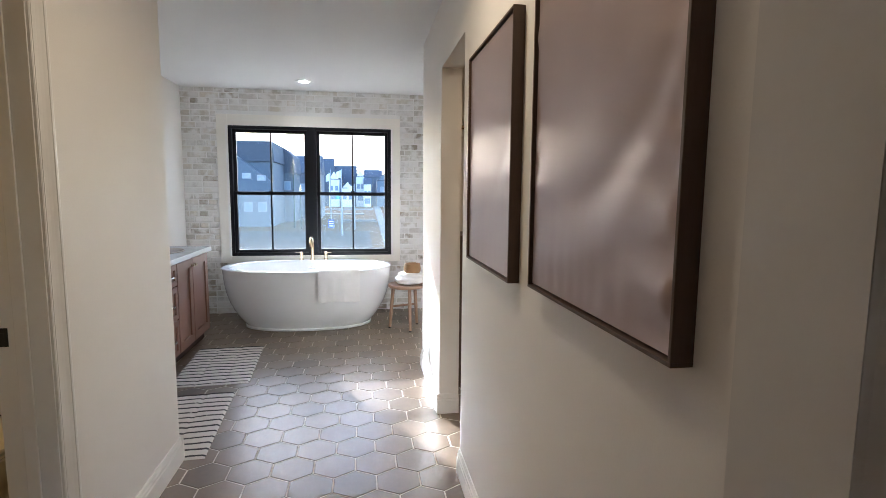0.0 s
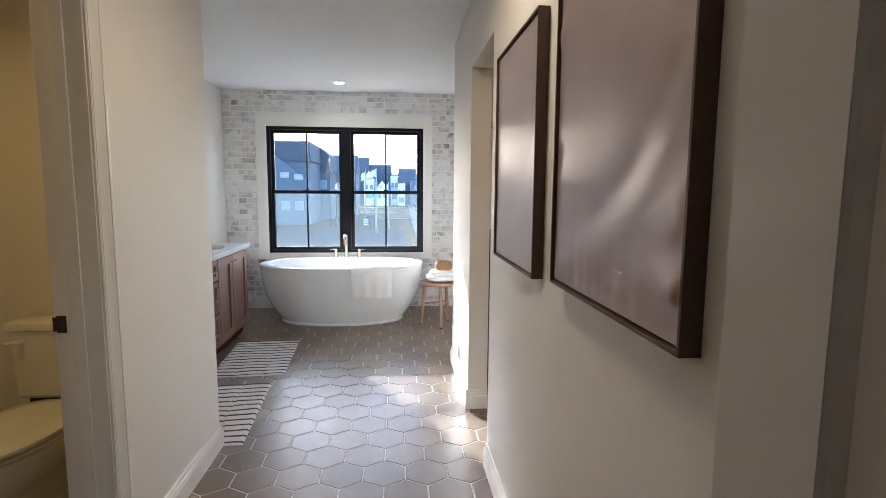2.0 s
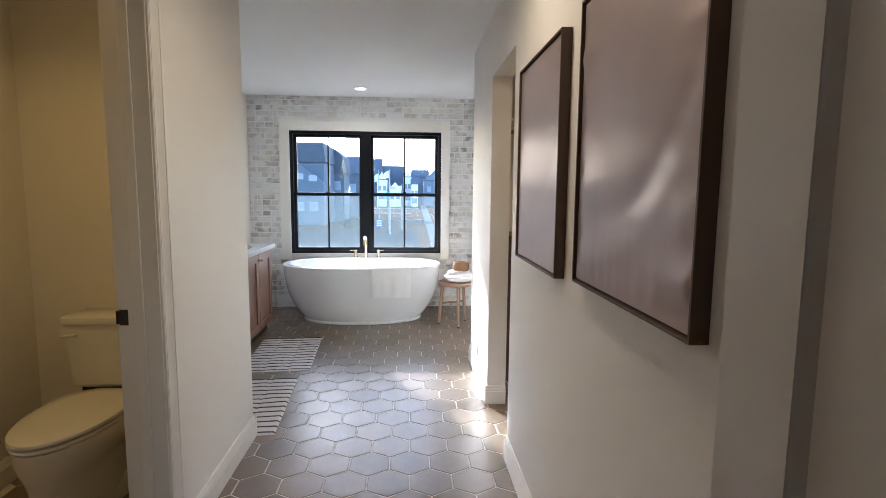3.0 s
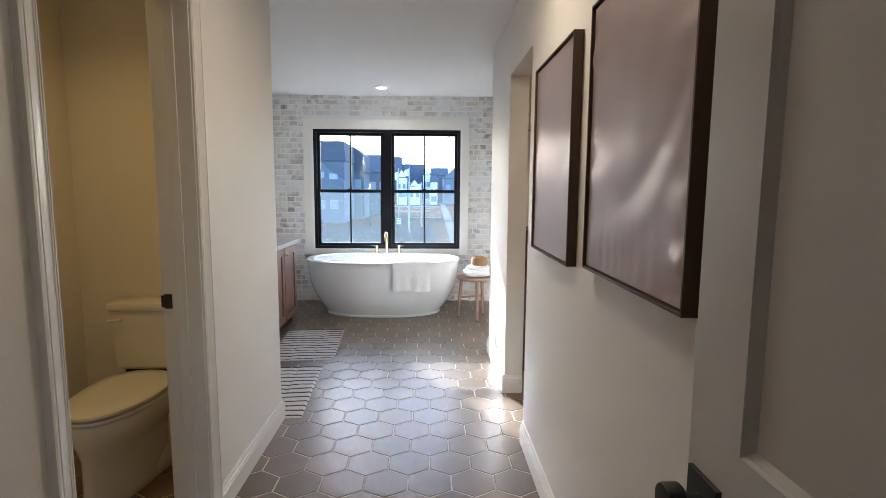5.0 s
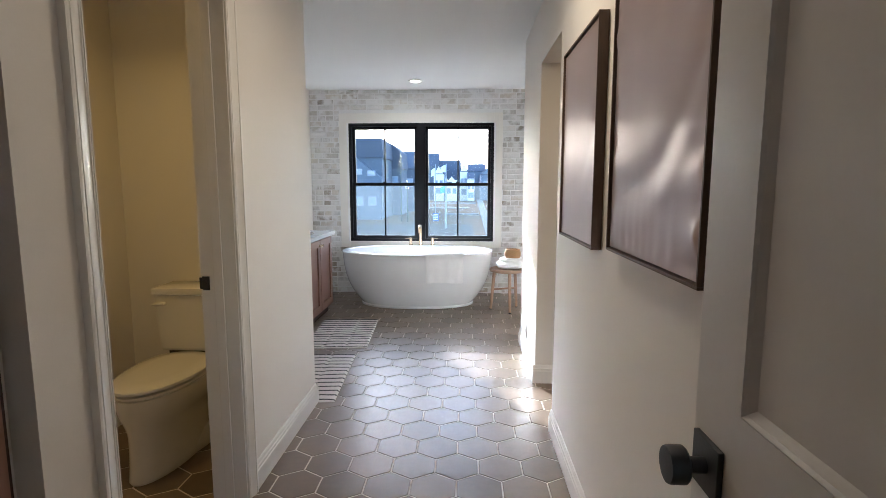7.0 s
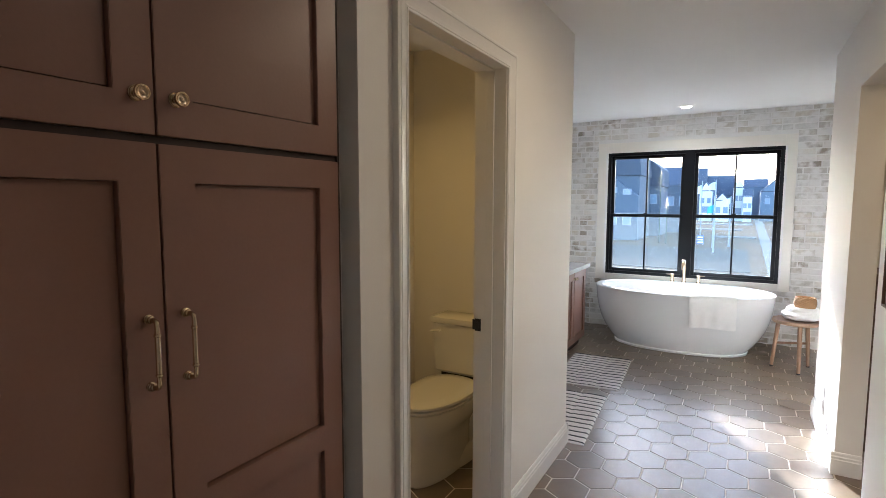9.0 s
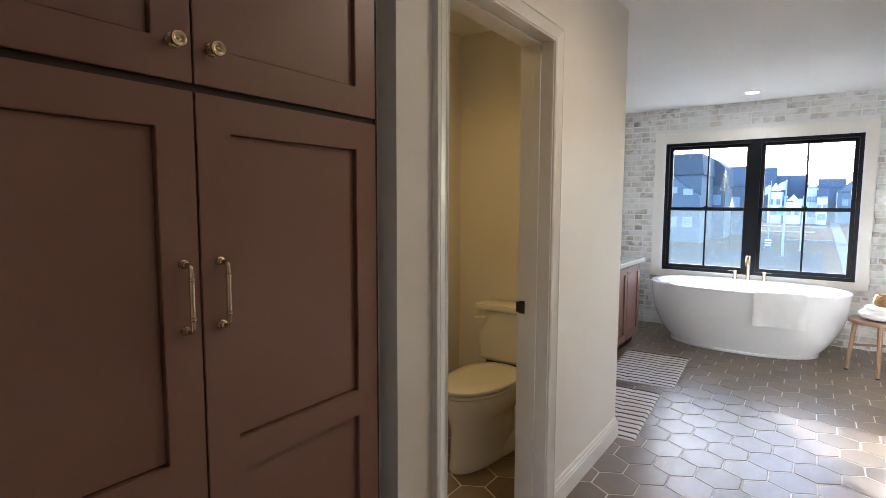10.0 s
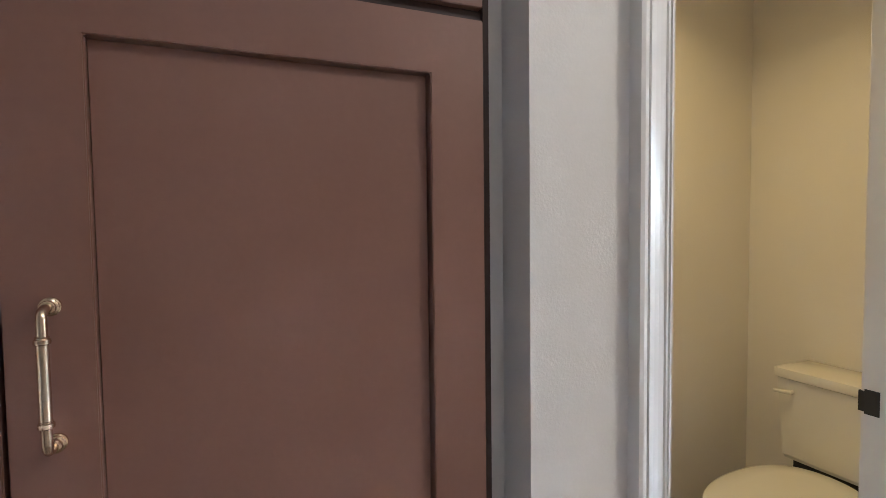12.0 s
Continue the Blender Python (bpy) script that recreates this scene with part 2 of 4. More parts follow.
wob = rmath("MULTIPLY", rnoise.outputs["Fac"], 0.10)
band = rmath("FRACT", rmath("ADD", rmath("MULTIPLY", rsep.outputs["Y"], 1 / 0.071), wob), 0.0)
near_line = rmath("LESS_THAN", band, 0.19)
rfine = rn.new("ShaderNodeTexNoise")
rfine.inputs["Scale"].default_value = 60
rl.new(rco.outputs["Object"], rfine.inputs["Vector"])
broken = rmath("GREATER_THAN", rfine.outputs["Fac"], 0.31)
line = rmath("MULTIPLY", near_line, broken)
rmix = rn.new("ShaderNodeMix")
rmix.data_type = "RGBA"
rmix.inputs["A"].default_value, rmix.inputs["B"].default_value = (0.70, 0.67, 0.62, 1), (0.045, 0.042, 0.045, 1)
rl.new(line, rmix.inputs["Factor"])
rl.new(rmix.outputs["Result"], rp.inputs["Base Color"])
rb = rn.new("ShaderNodeBump")
rb.inputs["Strength"].default_value, rb.inputs["Distance"].default_value = 0.6, 0.006
rl.new(rfine.outputs["Fac"], rb.inputs["Height"])
rl.new(rb.outputs["Normal"], rp.inputs["Normal"])


# ---- building tools ----
ORIGIN = {}


def thing(name, at, label, category, group="", kind=""):
    ob = new(name)
    ob.empty_display_size = 0.1
    ob.location = at
    ORIGIN[ob] = Vector(at)
    return tagged(ob, label, category, group, kind)


def part(name, bm, mat, parent=None, label="", smooth=False):
    """Links a bmesh (in world metres) as one mesh object, under a thing or a part."""
    me = bpy.data.meshes.new(name)
    base = ORIGIN[parent] if parent is not None else Vector((0, 0, 0))
    bmesh.ops.translate(bm, verts=bm.verts, vec=-base)
    bmesh.ops.recalc_face_normals(bm, faces=bm.faces)
    bm.to_mesh(me)
    bm.free()
    me.materials.append(mat)
    if smooth:
        me.shade_smooth()
        me.set_sharp_from_angle(angle=radians(38))
    ob = new(name, me)
    if parent is not None:
        ob.parent = parent
        ORIGIN[ob] = base
    else:
        ORIGIN[ob] = Vector((0, 0, 0))
    if label:
        ob["label"] = label
    return ob


def structure(name, bm, mat, label, category):
    return tagged(part(name, bm, mat), label, category, kind="structure")


def boxes(*rows, bevel=0.0):
    """A bmesh of boxes x0, x1, y0, y1, z0, z1."""
    bm = bmesh.new()
    for x0, x1, y0, y1, z0, z1 in rows:
        bmesh.ops.create_cube(bm, size=1, matrix=Matrix.Translation(((x0 + x1) / 2, (y0 + y1) / 2, (z0 + z1) / 2)) @ Matrix.Diagonal((x1 - x0, y1 - y0, z1 - z0, 1)))
    if bevel:
        bmesh.ops.bevel(bm, geom=bm.edges[:], offset=bevel, segments=2, profile=0.6, affect="EDGES", clamp_overlap=True)
    return bm


def framework(x0, x1, ys, zs, holes, bevel=0.0012):
    """One connected frame between the planes x0 and x1: a grid of cells ys by zs, less the cells (i, j) that are holes."""
    bm = bmesh.new()
    vs = {}

    def at(i, j, k):
        if (i, j, k) not in vs:
            vs[i, j, k] = bm.verts.new(((x0, x1)[k], ys[i], zs[j]))
        return vs[i, j, k]

    solid = {(i, j) for i in range(len(ys) - 1) for j in range(len(zs) - 1)} - set(holes)
    for i, j in sorted(solid):
        for k in (0, 1):
            bm.faces.new([at(i, j, k), at(i + 1, j, k), at(i + 1, j + 1, k), at(i, j + 1, k)])
        for (di, dj), (a, b) in (((-1, 0), ((i, j), (i, j + 1))), ((1, 0), ((i + 1, j), (i + 1, j + 1))), ((0, -1), ((i, j), (i + 1, j))), ((0, 1), ((i, j + 1), (i + 1, j + 1)))):
            if (i + di, j + dj) not in solid:
                bm.faces.new([at(*a, 0), at(*b, 0), at(*b, 1), at(*a, 1)])
    bmesh.ops.recalc_face_normals(bm, faces=bm.faces)
    sharp = [e for e in bm.edges if len(e.link_faces) == 2 and e.calc_face_angle() > 0.5]
    bmesh.ops.bevel(bm, geom=sharp, offset=bevel, segments=2, affect="EDGES")
    return bm


def loft(rings, close_top=True, close_bottom=True, bm=None):
    bm = bm or bmesh.new()
    made = [[bm.verts.new(p) for p in ring] for ring in rings]
    k = len(made[0])
    for a, b in zip(made, made[1:]):
        for i in range(k):
            bm.faces.new((a[i], a[(i + 1) % k], b[(i + 1) % k], b[i]))
    if close_bottom:
        bm.faces.new(made[0][::-1])
    if close_top:
        bm.faces.new(made[-1])
    return bm


def oval(cx, cy, a, b, z, power=2.0, k=48):
    pts = []
    for i in range(k):
        c, s = math.cos(2 * math.pi * i / k), math.sin(2 * math.pi * i / k)
        pts.append((cx + a * math.copysign(abs(c) ** (2 / power), c), cy + b * math.copysign(abs(s) ** (2 / power), s), z))
    return pts


def turned(profile, axis_from, axis_to, k=20, bm=None):
    """A lathed shape: rows of (radius, distance) along the line between two points."""
    a, b = Vector(axis_from), Vector(axis_to)
    q = (b - a).to_track_quat("Z", "Y")
    rings = []
    for r, d in profile:
        rings.append([a + q @ Vector((r * math.cos(2 * math.pi * i / k), r * math.sin(2 * math.pi * i / k), d)) for i in range(k)])
    return loft(rings, bm=bm)


def tube(path, r, k=12, bm=None):
    pts = [Vector(p) for p in path]
    rings = []
    side = None
    for i, p in enumerate(pts):
        d = (pts[min(i + 1, len(pts) - 1)] - pts[max(i - 1, 0)]).normalized()
        if side is None:
            side = d.orthogonal().normalized()
        side = (side - d * side.dot(d)).normalized()
        up = d.cross(side)
        rad = r[i] if isinstance(r, (list, tuple)) else r
        rings.append([p + rad * (math.cos(2 * math.pi * j / k) * side + math.sin(2 * math.pi * j / k) * up) for j in range(k)])
    return loft(rings, bm=bm)


def profile_run(profile, start, end, out):
    """A moulding: its profile (out, up) swept straight from start to end; out: unit vector away from the wall."""
    a, b, o = Vector(start), Vector(end), Vector(out)
    up = Vector((0, 0, 1)) if abs((b - a).normalized().z) < 0.5 else None
    if up is None:
        up = o.cross((b - a).normalized())
    rings = [[p + o * u + up * v for u, v in profile] for p in (a, b)]
    return loft(rings)


def merge(*bms):
    me = bpy.data.meshes.new("tmp")
    bm = bmesh.new()
    for b in bms:
        b.to_mesh(me)
        b.free()
        bm.from_mesh(me)
    bpy.data.meshes.remove(me)
    return bm


# ---- structure ----
XL, XR, YB = -0.683, 0.718, 6.125              # hall walls, window wall
XW = -0.825                                   # toilet-room side of the partition
WX0, WX1, WZ0, WZ1 = -1.192, 0.580, 0.650, 2.088   # window opening
structure("wall_right", boxes((XR, 0.84, -0.215, 2.505, -0.1, CEIL), (XR, 0.84, 2.505, 3.2, 2.107, CEIL), (XR, 0.84, 3.2, 4.12, -0.1, CEIL)), M_WALL, "warm white painted hall wall with a closet opening", "wall")
structure("wall_left", boxes((XW, XL, 0.828, 1.045, -0.1, CEIL), (XW, XL, 1.045, 1.82, 2.08, CEIL), (XW, XL, 1.82, 2.815, -0.1, CEIL)), M_WALL, "warm white painted partition with a toilet-room doorway", "wall")
structure("wall_toilet_west", boxes((-1.82, -1.705, 0.82, 2.65, -0.1, CEIL)), M_WALL, "painted side wall of the small toilet room", "wall")
structure("wall_toilet_north", boxes((-1.82, XW, 2.65, 2.815, -0.1, CEIL)), M_WALL, "painted wall behind the toilet", "wall")
structure("wall_toilet_south", boxes((-1.705, XW, 0.82, 0.90, -0.1, CEIL)), M_WALL, "painted wall between toilet room and linen cabinet", "wall")
structure("wall_bath_left", boxes((-1.78, -1.667, 2.80, 6.295, -0.1, CEIL)), M_WALL, "white painted bathroom wall beside the vanity", "wall")
structure("wall_bath_right", boxes((2.5, 2.62, 4.0, 6.295, -0.1, CEIL), (0.84, 2.5, 4.0, 4.12, -0.1, CEIL)), M_WALL, "white painted walls closing the bathroom alcove", "wall")
structure("wall_closet", boxes((2.1, 2.2, 1.5, 4.0, -0.1, CEIL), (0.84, 2.2, 1.4, 1.5, -0.1, CEIL)), M_WALL, "painted walls of the walk-in closet", "wall")
structure("wall_entry", boxes((-1.4, -0.17, -0.33, -0.215, -0.1, CEIL), (-0.17, 0.625, -0.33, -0.215, 2.06, CEIL), (0.625, 0.84, -0.33, -0.215, -0.1, CEIL)), M_WALL, "painted wall round the entry doorway", "wall")
structure("wall_niche", boxes((-1.4, -1.30, -0.215, 0.82, -0.1, CEIL)), M_WALL, "painted wall behind the linen cabinet", "wall")
structure("wall_niche_return", boxes((-1.30, -0.748, 0.795, 0.828, -0.1, CEIL)), M_WALL, "painted return beside the linen cabinet", "wall")
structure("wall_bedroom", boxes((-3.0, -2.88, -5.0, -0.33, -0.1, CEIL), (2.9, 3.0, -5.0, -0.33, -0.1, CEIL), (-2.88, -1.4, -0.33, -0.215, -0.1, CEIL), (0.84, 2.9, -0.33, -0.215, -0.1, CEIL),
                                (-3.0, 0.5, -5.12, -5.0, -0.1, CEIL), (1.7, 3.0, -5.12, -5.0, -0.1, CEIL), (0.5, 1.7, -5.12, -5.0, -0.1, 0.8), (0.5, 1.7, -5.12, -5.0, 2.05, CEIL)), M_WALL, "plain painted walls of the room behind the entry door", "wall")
back = structure("wall_window", boxes((-1.667, WX0, 6.1285, 6.295, -0.1, CEIL), (WX1, 2.5, 6.1285, 6.295, -0.1, CEIL), (WX0, WX1, 6.1285, 6.295, -0.1, WZ0), (WX0, WX1, 6.1285, 6.295, WZ1, CEIL)), M_MORTAR, "whitewashed brick wall round a black window", "wall")
structure("ceiling", boxes((-3.1, 3.1, -5.2, 6.375, CEIL, CEIL + 0.12)), M_CEIL, "flat white painted ceiling", "ceiling")
floor = structure("floor", boxes((-1.85, 0.84, -0.275, 6.295, -0.15, -0.0020), (0.84, 2.62, 1.4, 6.295, -0.15, -0.0020)), M_GROUT, "taupe hexagon tile floor with pale grout", "floor")
structure("floor_bedroom", boxes((-3.1, 3.1, -5.2, -0.275, -0.15, -0.001)), M_WOODFLOOR, "plain wooden floor behind the entry", "floor")

BASE = [(0, 0), (0.016, 0), (0.016, 0.084), (0.013, 0.089), (0.013, 0.100), (0.009, 0.106), (0.007, 0.117), (0.004, 0.125), (0, 0.125)]


def baseboard(*runs):
    structure("baseboard", merge(*[profile_run(BASE, a, b, o) for a, b, o in runs]), M_TRIM, "white moulded baseboard along the painted wall", "baseboard")


baseboard(((XR, 0.0, 0), (XR, 2.505, 0), (-1, 0, 0)))
baseboard(((XR, 3.2, 0), (XR, 4.12, 0), (-1, 0, 0)), ((XR - 0.016, 3.2, 0), (0.84, 3.2, 0), (0, -1, 0)))
baseboard(((XL, 1.883, 0), (XL, 2.815, 0), (1, 0, 0)), ((-1.1, 2.815, 0), (XL + 0.016, 2.815, 0), (0, 1, 0)))
baseboard(((XL, 0.835, 0), (XL, 0.977, 0), (1, 0, 0)))
baseboard(((-1.705, 2.65, 0), (XW, 2.65, 0), (0, -1, 0)), ((-1.705, 0.9, 0), (-1.705, 2.634, 0), (1, 0, 0)))

# toilet-room doorway: jambs, stop and moulded casing
CAS = [(0, 0), (0.010, 0), (0.0125, 0.003), (0.0125, 0.008), (0.0075, 0.0105), (0.0125, 0.013), (0.0125, 0.017), (0.0105, 0.020), (0.013, 0.035), (0.0165, 0.050), (0.0200, 0.062), (0.0210, 0.066), (0.0150, 0.069), (0.0215, 0.072), (0.0225, 0.080), (0.0210, 0.088), (0, 0.088)]
CAS = [(u, v * 0.79) for u, v in CAS]
Y0, Y1, ZH = 1.057, 1.809, 2.068
doorway = thing("door_frame", (XL, 1.44, 0), "white moulded door frame of the toilet room", "door frame", kind="structure")
part("jamb", boxes((XW - 0.004, XL + 0.003, Y0 - 0.02, Y0, 0, ZH), bevel=0.0015), M_TRIM, doorway)
part("jamb", boxes((XW - 0.004, XL + 0.003, Y1, Y1 + 0.02, 0, ZH), bevel=0.0015), M_TRIM, doorway)
part("head_jamb", boxes((XW - 0.004, XL + 0.003, Y0 - 0.02, Y1 + 0.02, ZH, ZH + 0.015), bevel=0.0015), M_TRIM, doorway)
part("stop", boxes((-0.772, -0.735, Y1 - 0.007, Y1, 0, ZH), (-0.772, -0.735, Y0, Y0 + 0.007, 0, ZH), (-0.772, -0.735, Y0 + 0.007, Y1 - 0.007, ZH - 0.007, ZH), bevel=0.002), M_TRIM, doorway)


def casing_side(y, outward):
    rings = []
    for z, extra in ((0, 0), (ZH - 0.004, 1)):
        rings.append([Vector((XL + u, y + outward * v, z + (v if extra else 0))) for u, v in CAS])
    return loft(rings)


part("casing", casing_side(Y0 - 0.004, -1), M_TRIM, doorway)
part("casing", casing_side(Y1 + 0.004, 1), M_TRIM, doorway)
rings = []
for y, sgn in ((Y0 - 0.004, -1), (Y1 + 0.004, 1)):
    rings.append([Vector((XL + u, y + sgn * v, ZH - 0.004 + v)) for u, v in CAS])
part("head_casing", loft(rings), M_TRIM, doorway)
strike = part("strike_plate", merge(boxes((-0.822, -0.792, Y1 - 0.0015, Y1 + 0.002, 0.915, 0.972), bevel=0.0007), boxes((-0.834, -0.822, Y1 - 0.0015, Y1 + 0.006, 0.92, 0.967), bevel=0.0007)), M_BLACK, doorway, "small black strike plate")
part("latch_hole", boxes((-0.814, -0.802, Y1 - 0.0022, Y1 - 0.0012, 0.93, 0.957)), M_BLACK, strike)

# black double window with cream trim
win = thing("window_1", (-0.306, 6.125, WZ0), "black double-hung twin window with cream trim above the bathtub", "window", kind="structure")
T = 0.102
part("window_trim", merge(boxes((WX0 - 0.115, WX0, 6.107, 6.137, WZ0 - 0.075, WZ1 + 0.117), bevel=0.003), boxes((WX1, WX1 + T, 6.107, 6.137, WZ0 - 0.075, WZ1 + 0.117), bevel=0.003),
     boxes((WX0, WX1, 6.1075, 6.137, WZ1, WZ1 + 0.117), bevel=0.003), boxes((WX0, WX1, 6.1075, 6.137, WZ0 - 0.075, WZ0), bevel=0.003)), M_CREAM, win, "flat cream window trim")
part("jamb_liner", boxes((WX0 - 0.022, WX0 - 0.001, 6.1045, 6.1068, WZ0, WZ1), bevel=0.0008), M_CEIL, win, "narrow white jamb liner")
part("jamb_liner", boxes((WX1 + 0.001, WX1 + 0.020, 6.1045, 6.1068, WZ0, WZ1), bevel=0.0008), M_CEIL, win, "narrow white jamb liner")
part("window_frame", boxes((WX0, WX0 + 0.035, 6.125, 6.235, WZ0, WZ1), (WX1 - 0.035, WX1, 6.125, 6.235, WZ0, WZ1), (WX0 + 0.035, WX1 - 0.035, 6.125, 6.235, WZ1 - 0.035, WZ1), (WX0 + 0.035, WX1 - 0.035, 6.125, 6.235, WZ0, WZ0 + 0.035), (-0.356, -0.256, 6.12, 6.235, WZ0 + 0.035, WZ1 - 0.035)), M_SASH, win, "black window frame")
ZM = 1.352
for a, b in ((WX0 + 0.035, -0.356), (-0.256, WX1 - 0.035)):
    for lo, hi, y in ((WZ0 + 0.035, ZM + 0.02, 6.14), (ZM - 0.02, WZ1 - 0.035, 6.175)):
        w = 0.036
        sash = part("sash", boxes((a, a + w, y, y + 0.032, lo, hi), (b - w, b, y, y + 0.032, lo, hi), (a + w, b - w, y, y + 0.032, hi - w, hi), (a + w, b - w, y, y + 0.032, lo, lo + w), bevel=0.003), M_SASH, win, "black sash")
        mid = (a + b) / 2
        part("muntin", boxes((mid - 0.009, mid + 0.009, y + 0.006, y + 0.028, lo + w, hi - w), bevel=0.002), M_SASH, sash)
        for p0, p1 in ((a + w, mid - 0.009), (mid + 0.009, b - w)):
            pane = part("pane", boxes((p0 - 0.002, p1 + 0.002, y + 0.014, y + 0.018, lo + w - 0.002, hi - w + 0.002)), M_GLASS, sash)
            pane.visible_shadow = False
    mesh_pane = part("insect_screen", boxes((a + 0.03, b - 0.03, 6.215, 6.2155, WZ0 + 0.06, ZM)), M_MESH, win, "fine grey insect screen")
    for mid in ((a + b) / 2,):
        part("sash_lock", boxes((mid - 0.022, mid + 0.022, 6.127, 6.15, ZM + 0.02, ZM + 0.034), bevel=0.004), M_SASH, win)

# ---- recessed light ----
dl = thing("ceiling_light", (-0.318, 5.61, CEIL), "round white recessed ceiling light, switched on", "ceiling light")
part("trim_ring", turned([(0.05, 0), (0.085, 0), (0.083, 0.006), (0.056, 0.009), (0.05, 0.004)], (-0.318, 5.61, CEIL), (-0.318, 5.61, CEIL - 1), 32), M_TRIM, dl, smooth=True)
part("lens", turned([(0.05, -0.002), (0.05, 0.004), (0.042, 0.010), (0.02, 0.012)], (-0.318, 5.61, CEIL), (-0.318, 5.61, CEIL - 1), 32), M_LAMP, dl, "glowing lens")


# ---- shaker doors and handles ----
def shaker(name, x, y0, y1, z0, z1, parent, frame_w=0.070, rails=(), label=""):
    """A cupboard door in the plane x (face towards +x), with recessed panels between its rails."""
    zs = [(z0, z0 + frame_w), *rails, (z1 - frame_w, z1)]
    bm = framework(x - 0.02, x, [y0, y0 + frame_w, y1 - frame_w, y1], [q for pair in zs for q in pair], [(1, 2 * k + 1) for k in range(len(zs) - 1)])
    d = part(name, bm, M_CAB, parent, label)
    for (a, b), (c, e) in zip(zs, zs[1:]):
        part("panel", boxes((x - 0.0185, x - 0.0115, y0 + frame_w + 0.001, y1 - frame_w - 0.002, b + 0.004, c - 0.001)), M_CAB, d)
    return d


def pull(x, y, z0, z1, parent):
    """A brass bar pull standing off the plane x, with collars and round feet."""
    o = x + 0.029
    p = [(x, y, z0), (x + 0.018, y, z0), (o - 0.004, y, z0 + 0.0015), (o - 0.001, y, z0 + 0.004), (o, y, z0 + 0.009), (o, y, z1 - 0.009), (o - 0.001, y, z1 - 0.004), (o - 0.004, y, z1 - 0.0015), (x + 0.018, y, z1), (x, y, z1)]
    bm = tube(p, 0.0043, 14)
    for z in (z0, z1):
        turned([(0.0086, 0), (0.0086, 0.003), (0.0074, 0.0036), (0.0080, 0.006), (0.0080, 0.0075), (0.0064, 0.0085), (0.0068, 0.0105), (0.0062, 0.0125), (0.0046, 0.0135)], (x, y, z), (x + 1, y, z), 18, bm)
    for z in (z0 + 0.026, z1 - 0.026):
        turned([(0.0044, -0.0035), (0.0064, -0.002), (0.0066, 0.0), (0.0064, 0.0015), (0.0052, 0.0025), (0.0056, 0.0035), (0.0044, 0.0045)], (o, y, z), (o, y, z + 1), 16, bm)
    turned([(0.0049, 0), (0.0049, z1 - z0 - 0.058)], (o, y, z0 + 0.029), (o, y, z1), 16, bm)
    return part("handle", bm, M_BRASS, parent, "brushed brass bar handle", smooth=True)


def knob(x, y, z, parent, r=0.0142):
    rows = [(0.98, 0), (0.98, 0.0018), (0.90, 0.0026), (0.84, 0.0022), (0.80, 0.0034), (0.52, 0.005), (0.40, 0.008), (0.40, 0.014), (0.62, 0.016), (0.94, 0.018), (1.0, 0.0195), (1.0, 0.0222),
            (0.94, 0.0234), (0.84, 0.0234), (0.80, 0.0224), (0.74, 0.0224), (0.70, 0.0234), (0.55, 0.0230), (0.32, 0.0214), (0.24, 0.0222), (0.06, 0.0228)]
    bm = turned([(r * a, d) for a, d in rows], (x, y, z), (x + 1, y, z), 26)
    return part("knob", bm, M_BRASS, parent, "round brass knob", smooth=True)


# ---- linen cabinet ----
XC = -0.717
cab = thing("linen_cabinet", (-0.98, 0.29, 0), "tall clay-brown painted linen cabinet with brass handles", "cabinet")
part("body", boxes((-1.28, XC - 0.022, -0.205, 0.7935, 0.0, 2.40)), M_CAB, cab)
# face frame reveals and door gaps, coloured as dark as their shade
part("reveal_shade", boxes((XC - 0.022, XC - 0.004, 0.786, 0.7935, 0.1, 2.40), (XC - 0.022, XC - 0.004, -0.208, -0.19, 0.1, 2.40), (XC - 0.022, XC - 0.010, -0.19, 0.786, 1.6035, 1.6175), (XC - 0.022, XC - 0.014, 0.3005, 0.3025, 0.1, 1.601)), M_CABDARK, cab)
part("crown", boxes((-1.28, XC + 0.006, -0.208, 0.7935, 2.40, 2.475), bevel=0.003), M_CAB, cab)
dR = shaker("door", XC, 0.3035, 0.784, 0.10, 1.603, cab, rails=((0.846, 0.913),))
dL = shaker("door", XC, -0.189, 0.2995, 0.10, 1.603, cab, rails=((0.846, 0.913),))
uR = shaker("upper_door", XC, 0.3035, 0.784, 1.618, 2.395, cab)
uL = shaker("upper_door", XC, -0.189, 0.2995, 1.618, 2.395, cab)
pull(XC, 0.340, 1.161, 1.286, dR)
pull(XC, 0.268, 1.161, 1.286, dL)
knob(XC, 0.340, 1.686, uR)
knob(XC, 0.267, 1.686, uL)


# ---- entry door, standing open along the wall ----
door = thing("entry_door", (0.60, 0.17, 0), "open white panelled entry door with a black knob", "door")
DX, D0, D1 = 0.582, -0.205, 0.548
part("slab", framework(DX, DX + 0.035, [D0, D0 + 0.12, D1 - 0.12, D1], [0.012, 0.25, 0.86, 1.054, 1.90, 2.03], [(1, 1), (1, 3)]), M_DOOR, door)
for a, b in ((0.25, 0.86), (1.054, 1.90)):
    y0, y1 = D0 + 0.12, D1 - 0.12
    rings = []
    for inset, dx in ((0.0, 0.0), (0.004, 0.004), (0.012, 0.0095), (0.014, 0.011)):
        rings.append([(DX + dx, y0 + inset, a + inset), (DX + dx, y1 - inset, a + inset), (DX + dx, y1 - inset, b - inset), (DX + dx, y0 + inset, b - inset)])
    part("panel", merge(loft(rings, close_bottom=False), boxes((DX + 0.0235, DX + 0.0245, y0, y1, a, b))), M_DOOR, door)
ky, kz = 0.496, 0.952
